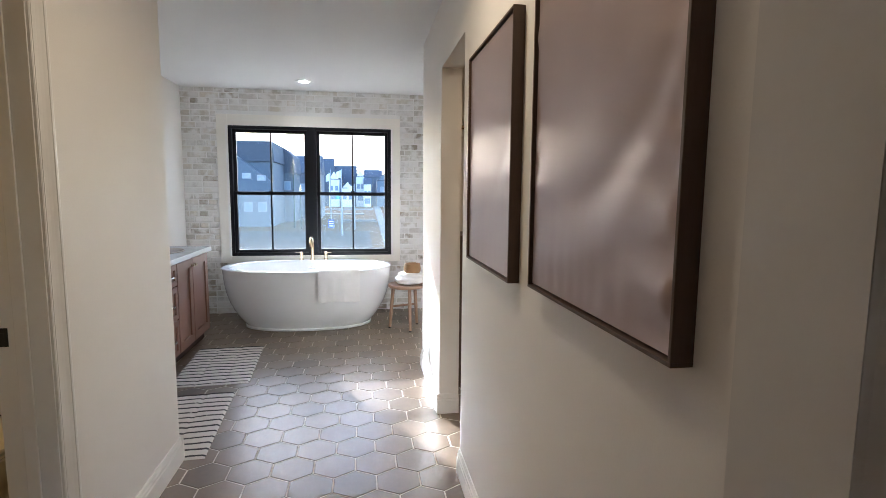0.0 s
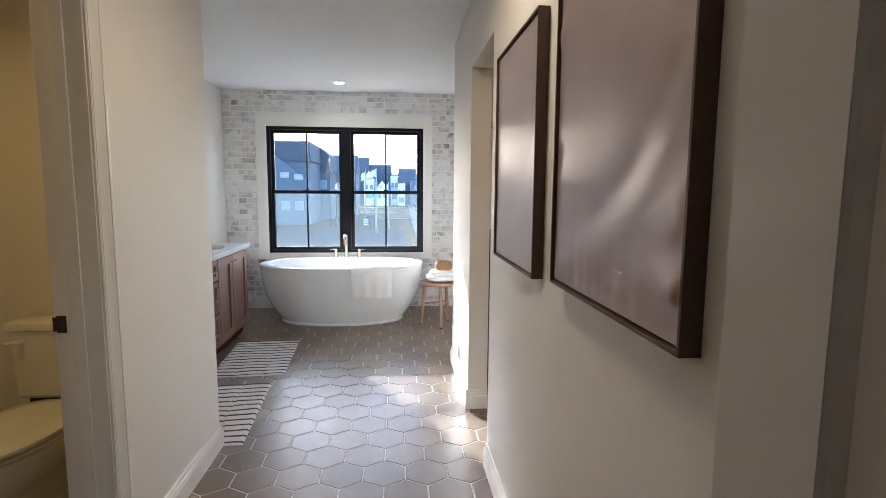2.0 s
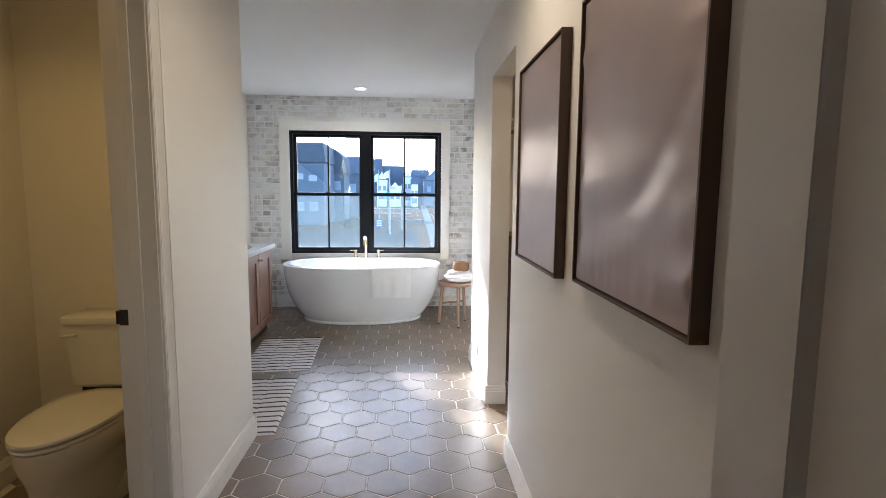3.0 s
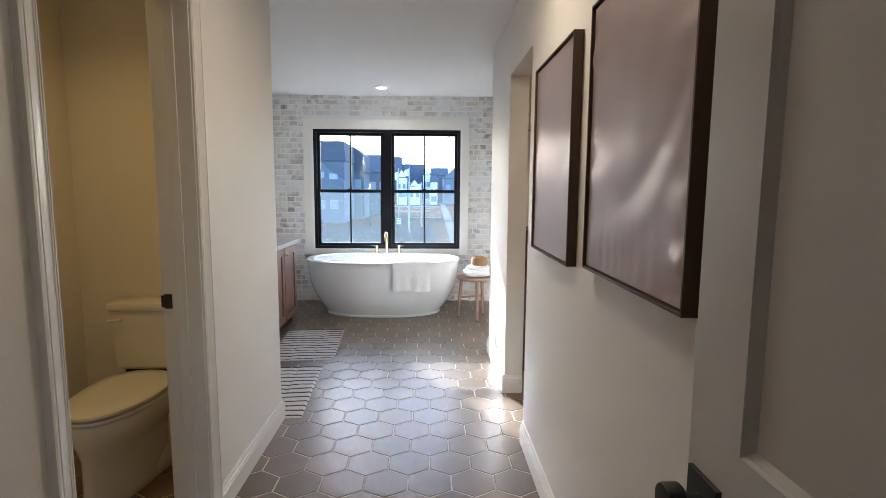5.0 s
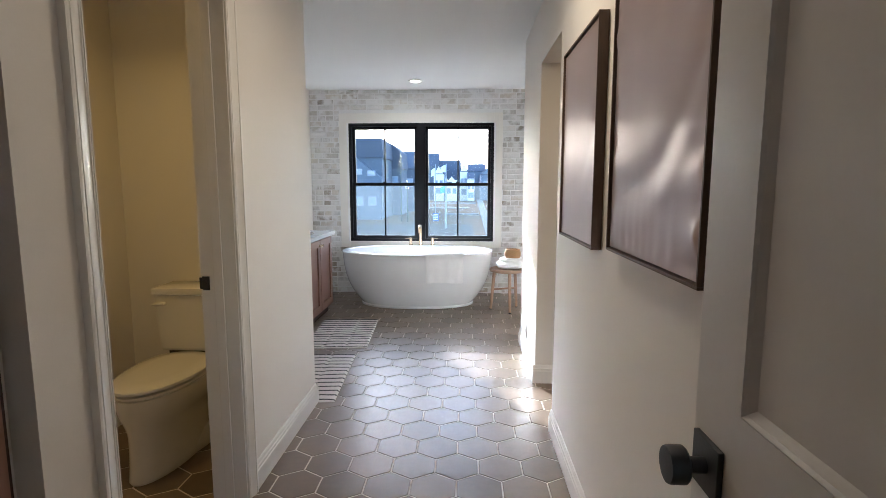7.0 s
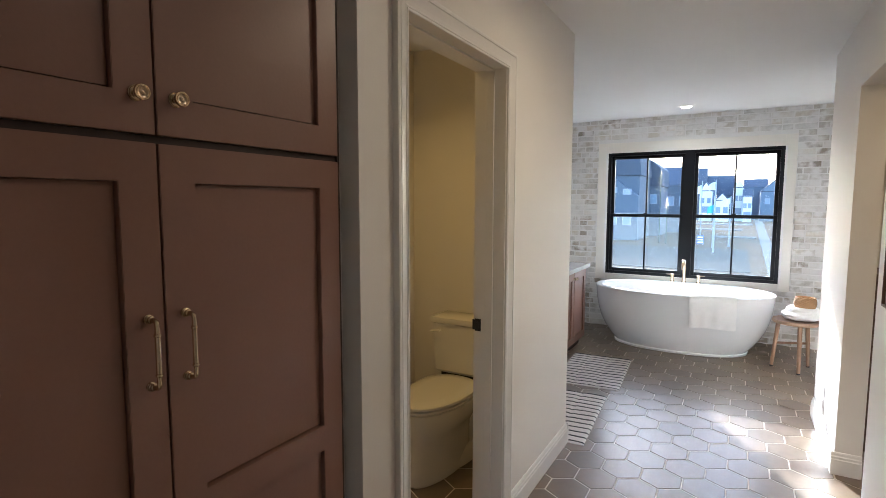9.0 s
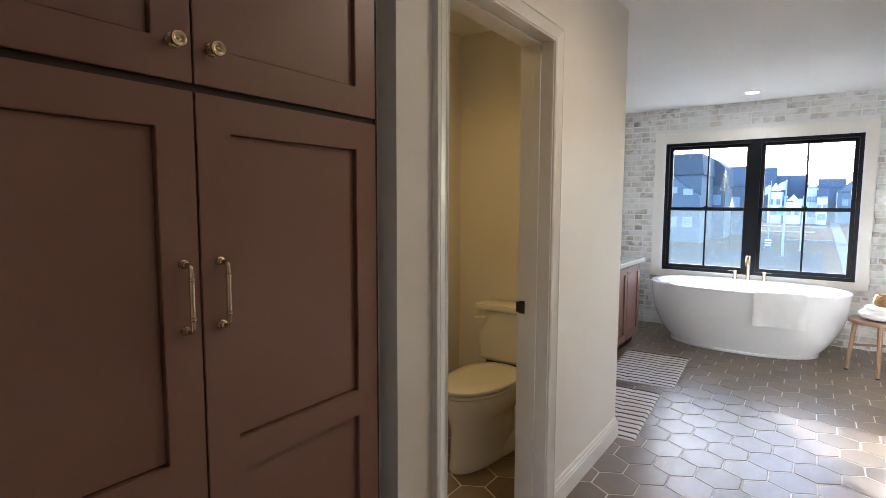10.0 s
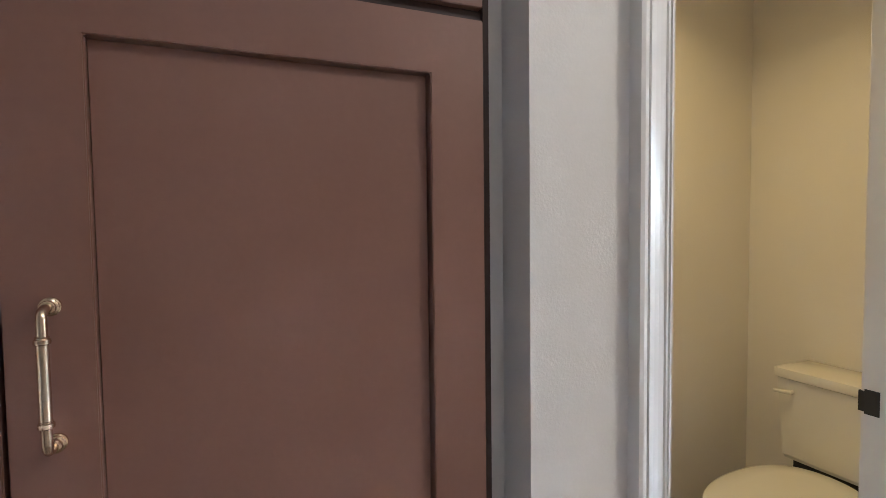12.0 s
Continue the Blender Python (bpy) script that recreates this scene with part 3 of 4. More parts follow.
kn = part("door_knob", turned([(0.012, 0.006), (0.011, 0.030), (0.024, 0.034), (0.0265, 0.037), (0.0265, 0.056), (0.025, 0.060), (0.014, 0.061)], (DX, ky, kz), (DX - 1, ky, kz), 28), M_BLACK, door, "round matt black knob", smooth=True)
part("rosette", boxes((DX - 0.008, DX, ky - 0.037, ky + 0.037, kz - 0.037, kz + 0.037), bevel=0.0015), M_BLACK, kn)
part("latch_plate", boxes((DX + 0.006, DX + 0.029, D1 - 0.001, D1 + 0.0015, kz - 0.028, kz + 0.028), bevel=0.0005), M_BLACK, door)


# ---- wall art ----
def wall_art(y0, y1, z0, z1, label, seed, crease=1.0):
    art = thing("wall_art", (XR, (y0 + y1) / 2, z0), label, "picture", group="pair of canvases in the hall")
    xf = XR - 0.036
    FW = 0.007
    for nm, rows in (("frame_rail", (xf, XR, y0, y1, z0, z0 + FW)), ("frame_rail", (xf, XR, y0, y1, z1 - FW, z1)), ("frame_stile", (xf, XR, y0, y0 + FW, z0 + FW, z1 - FW)), ("frame_stile", (xf, XR, y1 - FW, y1, z0 + FW, z1 - FW))):
        part(nm, boxes(rows, bevel=0.001), M_FRAME, art)
    part("backing", boxes((XR - 0.007, XR - 0.001, y0 + FW, y1 - FW, z0 + FW, z1 - FW)), M_CABDARK, art)
    bm = bmesh.new()
    n, mrows = 60, 72
    g = 0.012
    grid = []
    for j in range(mrows + 1):
        row = []
        for i in range(n + 1):
            u, v = i / n, j / mrows
            y, z = y0 + g + u * (y1 - y0 - 2 * g), z0 + g + v * (z1 - z0 - 2 * g)
            edge = min(u, 1 - u, v, 1 - v)
            amp = min(1, edge * 12)
            soft = noise.noise(Vector((y * 3.1 + seed, z * 2.3, seed * 3.1))) * 0.004 + noise.noise(Vector((y * 8 + seed, z * 6, 2.0))) * 0.0016 * crease
            sweep = v - 0.22 - 0.42 * (1 - u) ** 2.8
            valley = 0.0042 * math.exp(-(sweep / 0.055) ** 2) - 0.0040 * math.exp(-((sweep - 0.16) / 0.11) ** 2) - 0.0020 * math.exp(-((sweep + 0.13) / 0.05) ** 2)
            pucker = (math.exp(-u * 10) + 0.7 * math.exp(-(1 - u) * 12)) * noise.noise(Vector((z * 15, seed + u * 1.5, 1.0))) * 0.013
            ripple = math.exp(-v * 11) * noise.noise(Vector((y * 24, seed, 4.0))) * 0.0032
            row.append(bm.verts.new((xf + 0.009 + amp * (soft + 0.68 * crease * valley) + min(1, edge * 40) * crease * (pucker + ripple), y, z)))
        grid.append(row)
    for j in range(mrows):
        for i in range(n):
            bm.faces.new((grid[j][i], grid[j][i + 1], grid[j + 1][i + 1], grid[j + 1][i]))
    rim = bmesh.ops.extrude_face_region(bm, geom=[f for f in bm.faces])
    bmesh.ops.translate(bm, verts=[v for v in rim["geom"] if isinstance(v, bmesh.types.BMVert)], vec=(0.002, 0, 0))
    part("canvas", bm, M_CANVAS, art, "creased satin mauve-brown canvas", smooth=True)


wall_art(1.618, 2.240, 1.112, 1.918, "creased satin mauve-brown canvas in a slim walnut frame", 1.7, 0.3)
wall_art(0.790, 1.430, 1.138, 1.926, "large crumpled mauve-brown canvas in a walnut frame by the door", 6.1, 1.25)


# ---- bathtub ----
tub = thing("bathtub", (-0.31, 5.6, 0), "white freestanding oval bathtub on the tile floor", "bathtub")
TX, TY = -0.308, 5.61
rows = [(0.625, 0.365, 0.0), (0.642, 0.378, 0.004), (0.643, 0.379, 0.020), (0.632, 0.368, 0.027), (0.645, 0.374, 0.042), (0.690, 0.396, 0.09), (0.745, 0.420, 0.165), (0.787, 0.438, 0.245), (0.817, 0.452, 0.33), (0.836, 0.462, 0.42), (0.846, 0.469, 0.50), (0.850, 0.473, 0.552), (0.855, 0.478, 0.566), (0.857, 0.480, 0.576), (0.852, 0.475, 0.583), (0.839, 0.464, 0.586), (0.805, 0.434, 0.585), (0.790, 0.420, 0.580), (0.782, 0.413, 0.565), (0.755, 0.390, 0.45), (0.70, 0.345, 0.28), (0.60, 0.27, 0.17), (0.40, 0.17, 0.145)]
part("shell", loft([oval(TX, TY, a, b, z * 1.044, 2.25, 96) for a, b, z in rows]), M_TUB, tub, smooth=True)
part("overflow", boxes((-0.345, -0.275, 6.004, 6.018, 0.522, 0.534), bevel=0.003), M_BRASS, tub, "small brass overflow slot")
fau = thing("tub_faucet", (-0.31, 6.05, 0.612), "brass gooseneck tub filler with two cross handles", "faucet")
fy = 6.047
arc = [(-0.31, fy, 0.616), (-0.31, fy, 0.752)] + [(-0.31, fy - 0.06 + 0.06 * math.cos(a), 0.797 + 0.06 * math.sin(a)) for a in [radians(t) for t in range(0, 181, 15)]] + [(-0.31, fy - 0.12, 0.767)]
part("spout", tube(arc, 0.0195, 16), M_BRASS, fau, smooth=True)
part("spout_base", turned([(0.026, 0), (0.026, 0.006), (0.018, 0.014), (0.016, 0.05), (0.013, 0.055)], (-0.31, fy, 0.610), (-0.31, fy, 2), 24), M_BRASS, fau, smooth=True)
for hx in (-0.430, -0.162):
    hb = part("handle_base", turned([(0.027, 0), (0.027, 0.006), (0.018, 0.014), (0.017, 0.065), (0.021, 0.072), (0.019, 0.088), (0.010, 0.092)], (hx, fy, 0.610), (hx, fy, 2), 20), M_BRASS, fau, smooth=True)
    s = -1 if hx < -0.31 else 1
    part("lever", tube([(hx, fy, 0.690), (hx + s * 0.03, fy - 0.004, 0.692), (hx + s * 0.066, fy - 0.008, 0.694)], [0.0055, 0.0045, 0.004], 10), M_BRASS, hb, smooth=True)

# towel over the rim
path = [(0.415, 0.40), (0.425, 0.50), (0.437, 0.575), (0.455, 0.596), (0.475, 0.594), (0.492, 0.572), (0.496, 0.52), (0.498, 0.45), (0.499, 0.38), (0.500, 0.295)]
bm = bmesh.new()
n = 30
outer = []
for k, (d, z) in enumerate([(d, z * 1.044) for d, z in path]):
    ra = []
    for i in range(n + 1):
        u = i / n
        x = -0.175 + u * 0.395 + 0.004 * math.sin(z * 30)
        rel = (x - TX) / 0.853
        dip = 1 - (1 - abs(rel) ** 2.25) ** (1 / 2.25)
        wav = (0.006 * math.sin(u * 9 + 1) + 0.004 * math.sin(u * 23)) * max(0.0, (0.56 - z) * 3.0) if k > 5 else 0
        y = TY - d + dip * 0.47 - wav
        zz = z + (0.006 * math.sin(u * 5) if k == len(path) - 1 else 0)
        ra.append(bm.verts.new((x, y, zz)))
    outer.append(ra)
for a, b in zip(outer, outer[1:]):
    for i in range(n):
        bm.faces.new((a[i], a[i + 1], b[i + 1], b[i]))
bmesh.ops.recalc_face_normals(bm, faces=bm.faces)
bmesh.ops.solidify(bm, geom=bm.faces[:], thickness=0.010)
tagged(part("bath_towel", bm, M_CLOTH, None, smooth=True), "white bath towel draped over the bathtub rim", "towel")


# ---- stool with towel and basket ----
SX, SY = 0.690, 5.262
stool = thing("stool", (SX, SY, 0), "round light oak stool beside the bathtub", "stool")
part("seat", turned([(0.02, 0.421), (0.178, 0.423), (0.186, 0.429), (0.188, 0.447), (0.185, 0.455), (0.176, 0.458), (0.168, 0.4565), (0.02, 0.4565)], (SX, SY, 0), (SX, SY, 1), 40), M_OAK, stool, smooth=True)
for deg in (176, 277, 47):
    c, s = math.cos(radians(deg)), math.sin(radians(deg))
    leg = part("leg", tube([(SX + 0.172 * c, SY + 0.172 * s, 0.006), (SX + 0.155 * c, SY + 0.155 * s, 0.2), (SX + 0.135 * c, SY + 0.135 * s, 0.426)], [0.014, 0.017, 0.0185], 14), M_OAK, stool, smooth=True)
    part("foot_cap", turned([(0.0, 0), (0.014, 0), (0.0145, 0.012), (0.0, 0.012)], (SX + 0.172 * c, SY + 0.172 * s, 0), (SX + 0.172 * c, SY + 0.172 * s, 1), 14), M_BLACK, leg, "dark foot cap")

ends = [Vector((SX + 0.154 * math.cos(radians(deg)), SY + 0.154 * math.sin(radians(deg)), 0.222)) for deg in (176, 47)]
part("stretcher", tube([ends[0], ends[0].lerp(ends[1], 0.5), ends[1]], 0.0105, 12), M_OAK, stool, smooth=True)

bm = bmesh.new()
for sx, sy, sz, dx, dy, dz in ((0.148, 0.145, 0.045, 0.03, 0.0, 0.046), (0.130, 0.13, 0.04, 0.045, 0.01, 0.083)):
    b2 = bmesh.ops.create_icosphere(bm, subdivisions=4, radius=1)
    for v in b2["verts"]:
        p = v.co.copy()
        q = Vector((math.copysign(abs(p.x) ** 0.8, p.x) * sx, math.copysign(abs(p.y) ** 0.8, p.y) * sy, math.copysign(abs(p.z) ** 0.7, p.z) * sz))
        q *= 1 + 0.10 * noise.noise(Vector((p.x * 2.4, p.y * 2.4, p.z * 4 + dz * 40)))
        v.co = q + Vector((SX + dx, SY + dy, 0.456 + dz))
for v in bm.verts:
    v.co.z = max(v.co.z, 0.4567)
tagged(part("folded_towel", bm, M_TOWEL, None, smooth=True), "bundled white towel lying on the oak stool", "towel")

BZ = 0.565
basket = thing("basket", (SX + 0.06, SY, BZ), "small woven wicker basket on top of the towel", "basket")
bm = bmesh.new()
for k in range(9):
    r = 0.072 + 0.009 * math.sin(k / 8 * math.pi)
    ring = [(SX + 0.055 + r * math.cos(a), SY + r * math.sin(a), BZ + 0.006 + k * 0.0108 + 0.0016 * math.sin(a * 14 + k * math.pi)) for a in [2 * math.pi * i / 56 for i in range(57)]]
    tube(ring, 0.0068, 6, bm)
part("weave", bm, M_WICKER, basket, smooth=True)
part("bottom", turned([(0.02, 0), (0.072, 0), (0.072, 0.006), (0.02, 0.006)], (SX + 0.055, SY, BZ - 0.002), (SX + 0.055, SY, 2), 28), M_WICKER, basket)


# ---- vanity ----
VX, VE = -1.165, 5.14
sink_cab = thing("vanity_cabinet", (-1.415, 4.66, 0), "clay-brown vanity cupboard with two doors and brass knobs", "cabinet", group="vanity units")
part("body", boxes((-1.665, VX - 0.022, 4.315, VE, 0.10, 0.824), (-1.665, VX - 0.075, 4.315, VE, 0.0, 0.10)), M_CAB, sink_cab)
part("toe_kick", boxes((VX - 0.075, VX - 0.07, 4.315, VE, 0.0, 0.10)), M_CABDARK, sink_cab)
v1 = shaker("door", VX, 4.321, 4.675, 0.105, 0.813, sink_cab)
v2 = shaker("door", VX, 4.685, 5.10, 0.105, 0.813, sink_cab)
knob(VX, 4.655, 0.757, v1)
knob(VX, 4.715, 0.757, v2)
dr_cab = thing("vanity_cabinet", (-1.415, 3.98, 0), "clay-brown vanity drawer stack with bronze pulls", "cabinet", group="vanity units")
part("body", boxes((-1.665, VX - 0.024, 3.60, 4.313, 0.10, 0.824), (-1.665, VX - 0.075, 3.60, 4.313, 0.0, 0.10)), M_CAB, dr_cab)
# dark strips between the drawers, gap shade given as colour
for gz in (0.3805, 0.6435):
    part("shadow_gap", boxes((VX - 0.0238, VX - 0.019, 3.612, 4.307, gz - 0.006, gz + 0.006)), M_CABDARK, dr_cab)
part("toe_kick", boxes((VX - 0.075, VX - 0.07, 3.60, 4.313, 0.0, 0.10)), M_CABDARK, dr_cab)
for z0, z1 in ((0.105, 0.374), (0.387, 0.637), (0.650, 0.813)):
    dw = shaker("drawer", VX, 3.612, 4.307, z0, z1, dr_cab, frame_w=0.04)
    bm = tube([(VX, 3.90, (z0 + z1) / 2), (VX + 0.03, 3.905, (z0 + z1) / 2), (VX + 0.03, 4.155, (z0 + z1) / 2), (VX, 4.16, (z0 + z1) / 2)], 0.0065, 10)
    part("handle", bm, M_PULL, dw, "polished bronze drawer pull", smooth=True)
end_cab = thing("vanity_cabinet", (-1.415, 3.2, 0), "clay-brown vanity cupboard under the second basin", "cabinet", group="vanity units")
part("body", boxes((-1.665, VX - 0.022, 2.84, 3.598, 0.10, 0.824), (-1.665, VX - 0.075, 2.84, 3.598, 0.0, 0.10)), M_CAB, end_cab)
w1 = shaker("door", VX, 2.85, 3.215, 0.105, 0.813, end_cab)
w2 = shaker("door", VX, 3.225, 3.59, 0.105, 0.813, end_cab)
knob(VX, 3.185, 0.757, w1)
knob(VX, 3.255, 0.757, w2)
tagged(part("worktop", boxes((-1.666, VX + 0.022, 2.835, VE + 0.025, 0.825, 0.865), bevel=0.003), M_STONE), "pale grey stone vanity worktop", "worktop")


for by in (4.72, 3.22):
    basin = thing("basin", (-1.415, by, 0.865), "oval stone-coloured basin set in the worktop", "basin", group="vanity basins")
    part("rim", loft([oval(-1.415, by, 0.165, 0.225, 0.863), oval(-1.415, by, 0.168, 0.228, 0.869), oval(-1.415, by, 0.160, 0.220, 0.874), oval(-1.415, by, 0.148, 0.208, 0.872), oval(-1.415, by, 0.13, 0.19, 0.866)]), M_BASIN, basin, smooth=True)
    part("drain", turned([(0.02, 0), (0.02, 0.002), (0.014, 0.003)], (-1.415, by, 0.866), (-1.415, by, 2), 16), M_BRASS, basin, smooth=True)


# ---- striped rugs ----
def rug(x, y, w, l, turn, label, seed):
    bm = bmesh.new()
    nx, ny = 48, 72
    g = []
    for j in range(ny + 1):
        r = []
        for i in range(nx + 1):
            u, v = i / nx - 0.5, j / ny - 0.5
            ex = 0.004 * math.sin(v * l / 0.071 * 2 * math.pi) if i in (0, nx) else 0
            px, py = u * w + math.copysign(ex, u), v * l
            z = 0.009 + 0.0022 * math.sin(v * l / 0.0355 * 2 * math.pi) + 0.003 * noise.noise(Vector((px * 5 + seed, py * 5, 0))) + 0.006 * max(0.0, noise.noise(Vector(((px + py * 0.6) * 7 + seed, (py - px) * 1.5, 3.0))))
            z -= 0.004 * sum(math.exp(-((px - c) / 0.012) ** 2) for c in (-0.10, 0.085))
            if i in (0, nx) or j in (0, ny):
                z = 0.003
            r.append(bm.verts.new((px, py, z)))
        g.append(r)
    for j in range(ny):
        for i in range(nx):
            bm.faces.new((g[j][i], g[j][i + 1], g[j + 1][i + 1], g[j + 1][i]))
    ex = bmesh.ops.extrude_face_region(bm, geom=[f for f in bm.faces])
    for q in ex["geom"]:
        if isinstance(q, bmesh.types.BMVert):
            q.co.z = 0.0008
    ob = part("rug", bm, M_RUG, None, smooth=True)
    ob.matrix_world = pose(x, y, 0, 0, 0, turn)
    tagged(ob, label, "rug", group="rugs along the vanity")


rug(-0.864, 4.312, 0.53, 0.895, 3.6, "off-white woven bath rug with dark stripes, far end", 1.0)
rug(-0.862, 3.246, 0.53, 0.893, 3.6, "off-white woven bath rug with dark stripes beside the drawers", 4.0)


# ---- toilet ----
QX = -1.225
toilet = thing("toilet", (QX, 2.2, 0), "white two-piece toilet with its lid down", "toilet")


def egg(cx, y_back, y_front, half, z, k=40):
    pts = []
    z *= 1.022
    cy = y_back - (y_back - y_front) * 0.42
    for i in range(k):
        a = 2 * math.pi * i / k
        c, s = math.cos(a), math.sin(a)
        ry = (y_back - cy) if s > 0 else (cy - y_front)
        e = 0.72 if s > 0 else 1.0
        pts.append((cx + half * math.copysign(abs(c) ** (0.9 if s > 0 else 1.0), c), cy + ry * math.copysign(abs(s) ** e, s), z))
    return pts


part("bowl", loft([egg(QX, 2.46, 1.890, 0.118, 0.0), egg(QX, 2.46, 1.885, 0.121, 0.012), egg(QX, 2.46, 1.890, 0.116, 0.03), egg(QX, 2.45, 1.895, 0.110, 0.10), egg(QX, 2.45, 1.897, 0.110, 0.185), egg(QX, 2.45, 1.895, 0.115, 0.225), egg(QX, 2.46, 1.888, 0.136, 0.262), egg(QX, 2.47, 1.871, 0.163, 0.308), egg(QX, 2.47, 1.865, 0.178, 0.355), egg(QX, 2.47, 1.865, 0.180, 0.388), egg(QX, 2.46, 1.875, 0.172, 0.395)]), M_CHINA, toilet, smooth=True)
part("foot", loft([egg(QX, 2.57, 2.06, 0.139, 0.0), egg(QX, 2.57, 2.06, 0.141, 0.012), egg(QX, 2.565, 2.07, 0.132, 0.045), egg(QX, 2.55, 2.10, 0.112, 0.085)]), M_CHINA, toilet, smooth=True)
# black strip added as the shade in the gap below the tank
part("tank_gap_shade", boxes((QX - 0.165, QX + 0.165, 2.480, 2.60, 0.40, 0.442)), M_BLACK, toilet, "dark strip under the tank, shade put into its colour")
part("seat", loft([egg(QX, 2.43, 1.862, 0.180, 0.398), egg(QX, 2.435, 1.858, 0.184, 0.402), egg(QX, 2.435, 1.858, 0.184, 0.411), egg(QX, 2.43, 1.868, 0.174, 0.414)]), M_CHINA, toilet, smooth=True)
part("lid", loft([egg(QX, 2.43, 1.868, 0.174, 0.4195), egg(QX, 2.435, 1.857, 0.185, 0.4225), egg(QX, 2.435, 1.858, 0.184, 0.434), egg(QX, 2.42, 1.875, 0.170, 0.441), egg(QX, 2.36, 1.95, 0.11, 0.445)]), M_CHINA, toilet, smooth=True)
part("pedestal", boxes((QX - 0.10, QX + 0.10, 2.36, 2.60, 0.0, 0.398), bevel=0.03), M_CHINA, toilet, smooth=True)
part("tank", loft([[(QX + sx * w, y, z) for sx, y in ((-1, y1), (-1, y0), (1, y0), (1, y1))] for z, w, y0, y1 in ((0.440, 0.185, 2.462, 2.63), (0.454, 0.19, 2.455, 2.635), (0.752, 0.205, 2.440, 2.637))]), M_CHINA, toilet)
part("tank_lid", boxes((QX - 0.217, QX + 0.217, 2.428, 2.64, 0.754, 0.793), bevel=0.010), M_CHINA, toilet, smooth=True)
part("flush_lever", tube([(QX - 0.150, 2.44, 0.708), (QX - 0.150, 2.425, 0.708), (QX - 0.175, 2.418, 0.707), (QX - 0.205, 2.418, 0.703)], [0.009, 0.009, 0.007, 0.006], 10), M_CHINA, toilet, smooth=True)


# ---- closet inside the opening ----
shelf = thing("closet_shelf", (1.5, 3.78, 1.9), "white closet shelf with a hanging rod", "shelf")
part("board", boxes((0.845, 2.098, 3.62, 3.998, 1.90, 1.92), bevel=0.002), M_TRIM, shelf)
part("rod", tube([(0.842, 3.70, 1.83), (2.099, 3.70, 1.83)], 0.014, 12), M_BRASS, shelf, smooth=True)
part("cleat", boxes((0.845, 2.098, 3.98, 3.9985, 1.80, 1.90)), M_TRIM, shelf)
chest = thing("closet_cabinet", (1.5, 3.75, 0), "dark brown closet drawer cabinet", "cabinet")
part("body", boxes((0.86, 2.08, 3.60, 3.998, 0.0, 1.06)), M_FRAME, chest)
part("top", boxes((0.855, 2.085, 3.585, 3.998, 1.06, 1.085), bevel=0.002), M_FRAME, chest)

# ---- wall plate near the floor ----
plate = thing("wall_register", (XR, 3.845, 0.165), "white slotted wall register near the floor", "vent")
part("frame", boxes((XR - 0.006, XR, 3.655, 4.035, 0.165, 0.355), bevel=0.002), M_TRIM, plate)
for k in range(8):
    part("slat", boxes((XR - 0.010, XR - 0.006, 3.675, 4.015, 0.183 + k * 0.02, 0.194 + k * 0.02), bevel=0.001), M_TRIM, plate)


# ---- outside ----
GZ = -3.0                                     # the room lies one storey up
structure("ground", boxes((-2500, 2500, -2500, 3000, GZ - 0.8, GZ)), M_GROUND, "bare brown building ground outside", "ground")
structure("pavement", loft([[(1.9, 34, GZ + h), (2.7, 34, GZ + h), (5.8, 182, GZ + h), (3.9, 182, GZ + h)] for h in (-0.05, 0.06)]), M_ROAD, "pale concrete walk between the plots", "pavement")
structure("road", boxes((-60, 1.0, 38, 57, GZ - 0.05, GZ + 0.04)), M_ASPHALT, "grey asphalt street in front of the houses", "road")
for k, (sx0, sx1, sy0, sy1) in enumerate(((-7.0, 0.6, 97, 102), (-8.5, 2.6, 121, 128), (-3.0, 2.2, 76, 78.5))):
    structure("foundation_slab", boxes((sx0, sx1, sy0, sy1, GZ - 0.05, GZ + 0.12)), M_ROAD, "low pale concrete slab on the bare plot", "slab")


def house(x, y, w, d, h, roof, siding, label, gable_front=True, wins=()):
    hs = thing("house", (x, y, GZ), label, "house", group="houses across the plots")
    h += 0.0063 * y
    z0, z1 = GZ, GZ + h
    part("wall", boxes((x - w / 2, x + w / 2, y, y + d, z0, z1)), siding, hs)
    o = 0.15
    if gable_front:
        tri = [(x - w / 2 - o, z1 - 0.2), (x + w / 2 + o, z1 - 0.2), (x, z1 + roof)]
        rings = [[(a, yy, b) for a, b in tri] for yy in (y - o, y + d + o)]
    else:
        tri = [(y - o, z1 - 0.2), (y + d + o, z1 - 0.2), (y + d / 2, z1 + roof)]
        rings = [[(xx, a, b) for a, b in tri] for xx in (x - w / 2 - o, x + w / 2 + o)]
    part("roof", loft(rings), M_ROOF, hs, "dark shingle roof")
    if gable_front:
        rings = [[(a, yy, b) for a, b in ((x - w / 2 + 0.2, z1), (x + w / 2 - 0.2, z1), (x, z1 + roof * 0.9))] for yy in (y - o - 0.06, y - o + 0.2)]
        part("gable", loft(rings), siding, hs)
    for wx, wz, ww, wh in wins:
        fr = part("window", boxes((x + wx - ww / 2 - 0.12, x + wx + ww / 2 + 0.12, y - 0.06, y + 0.05, z0 + wz - 0.12, z0 + wz + wh + 0.12)), M_TRIMFAR, hs)
        part("pane", boxes((x + wx - ww / 2, x + wx + ww / 2, y - 0.1, y - 0.05, z0 + wz, z0 + wz + wh)), M_WINDOWFAR, fr)
    return hs


def slab(outline, y0, y1):
    """A prism: an outline of (x, z) points drawn out from y0 to y1."""
    return loft([[(x, y, z) for x, z in outline] for y in (y0, y1)])


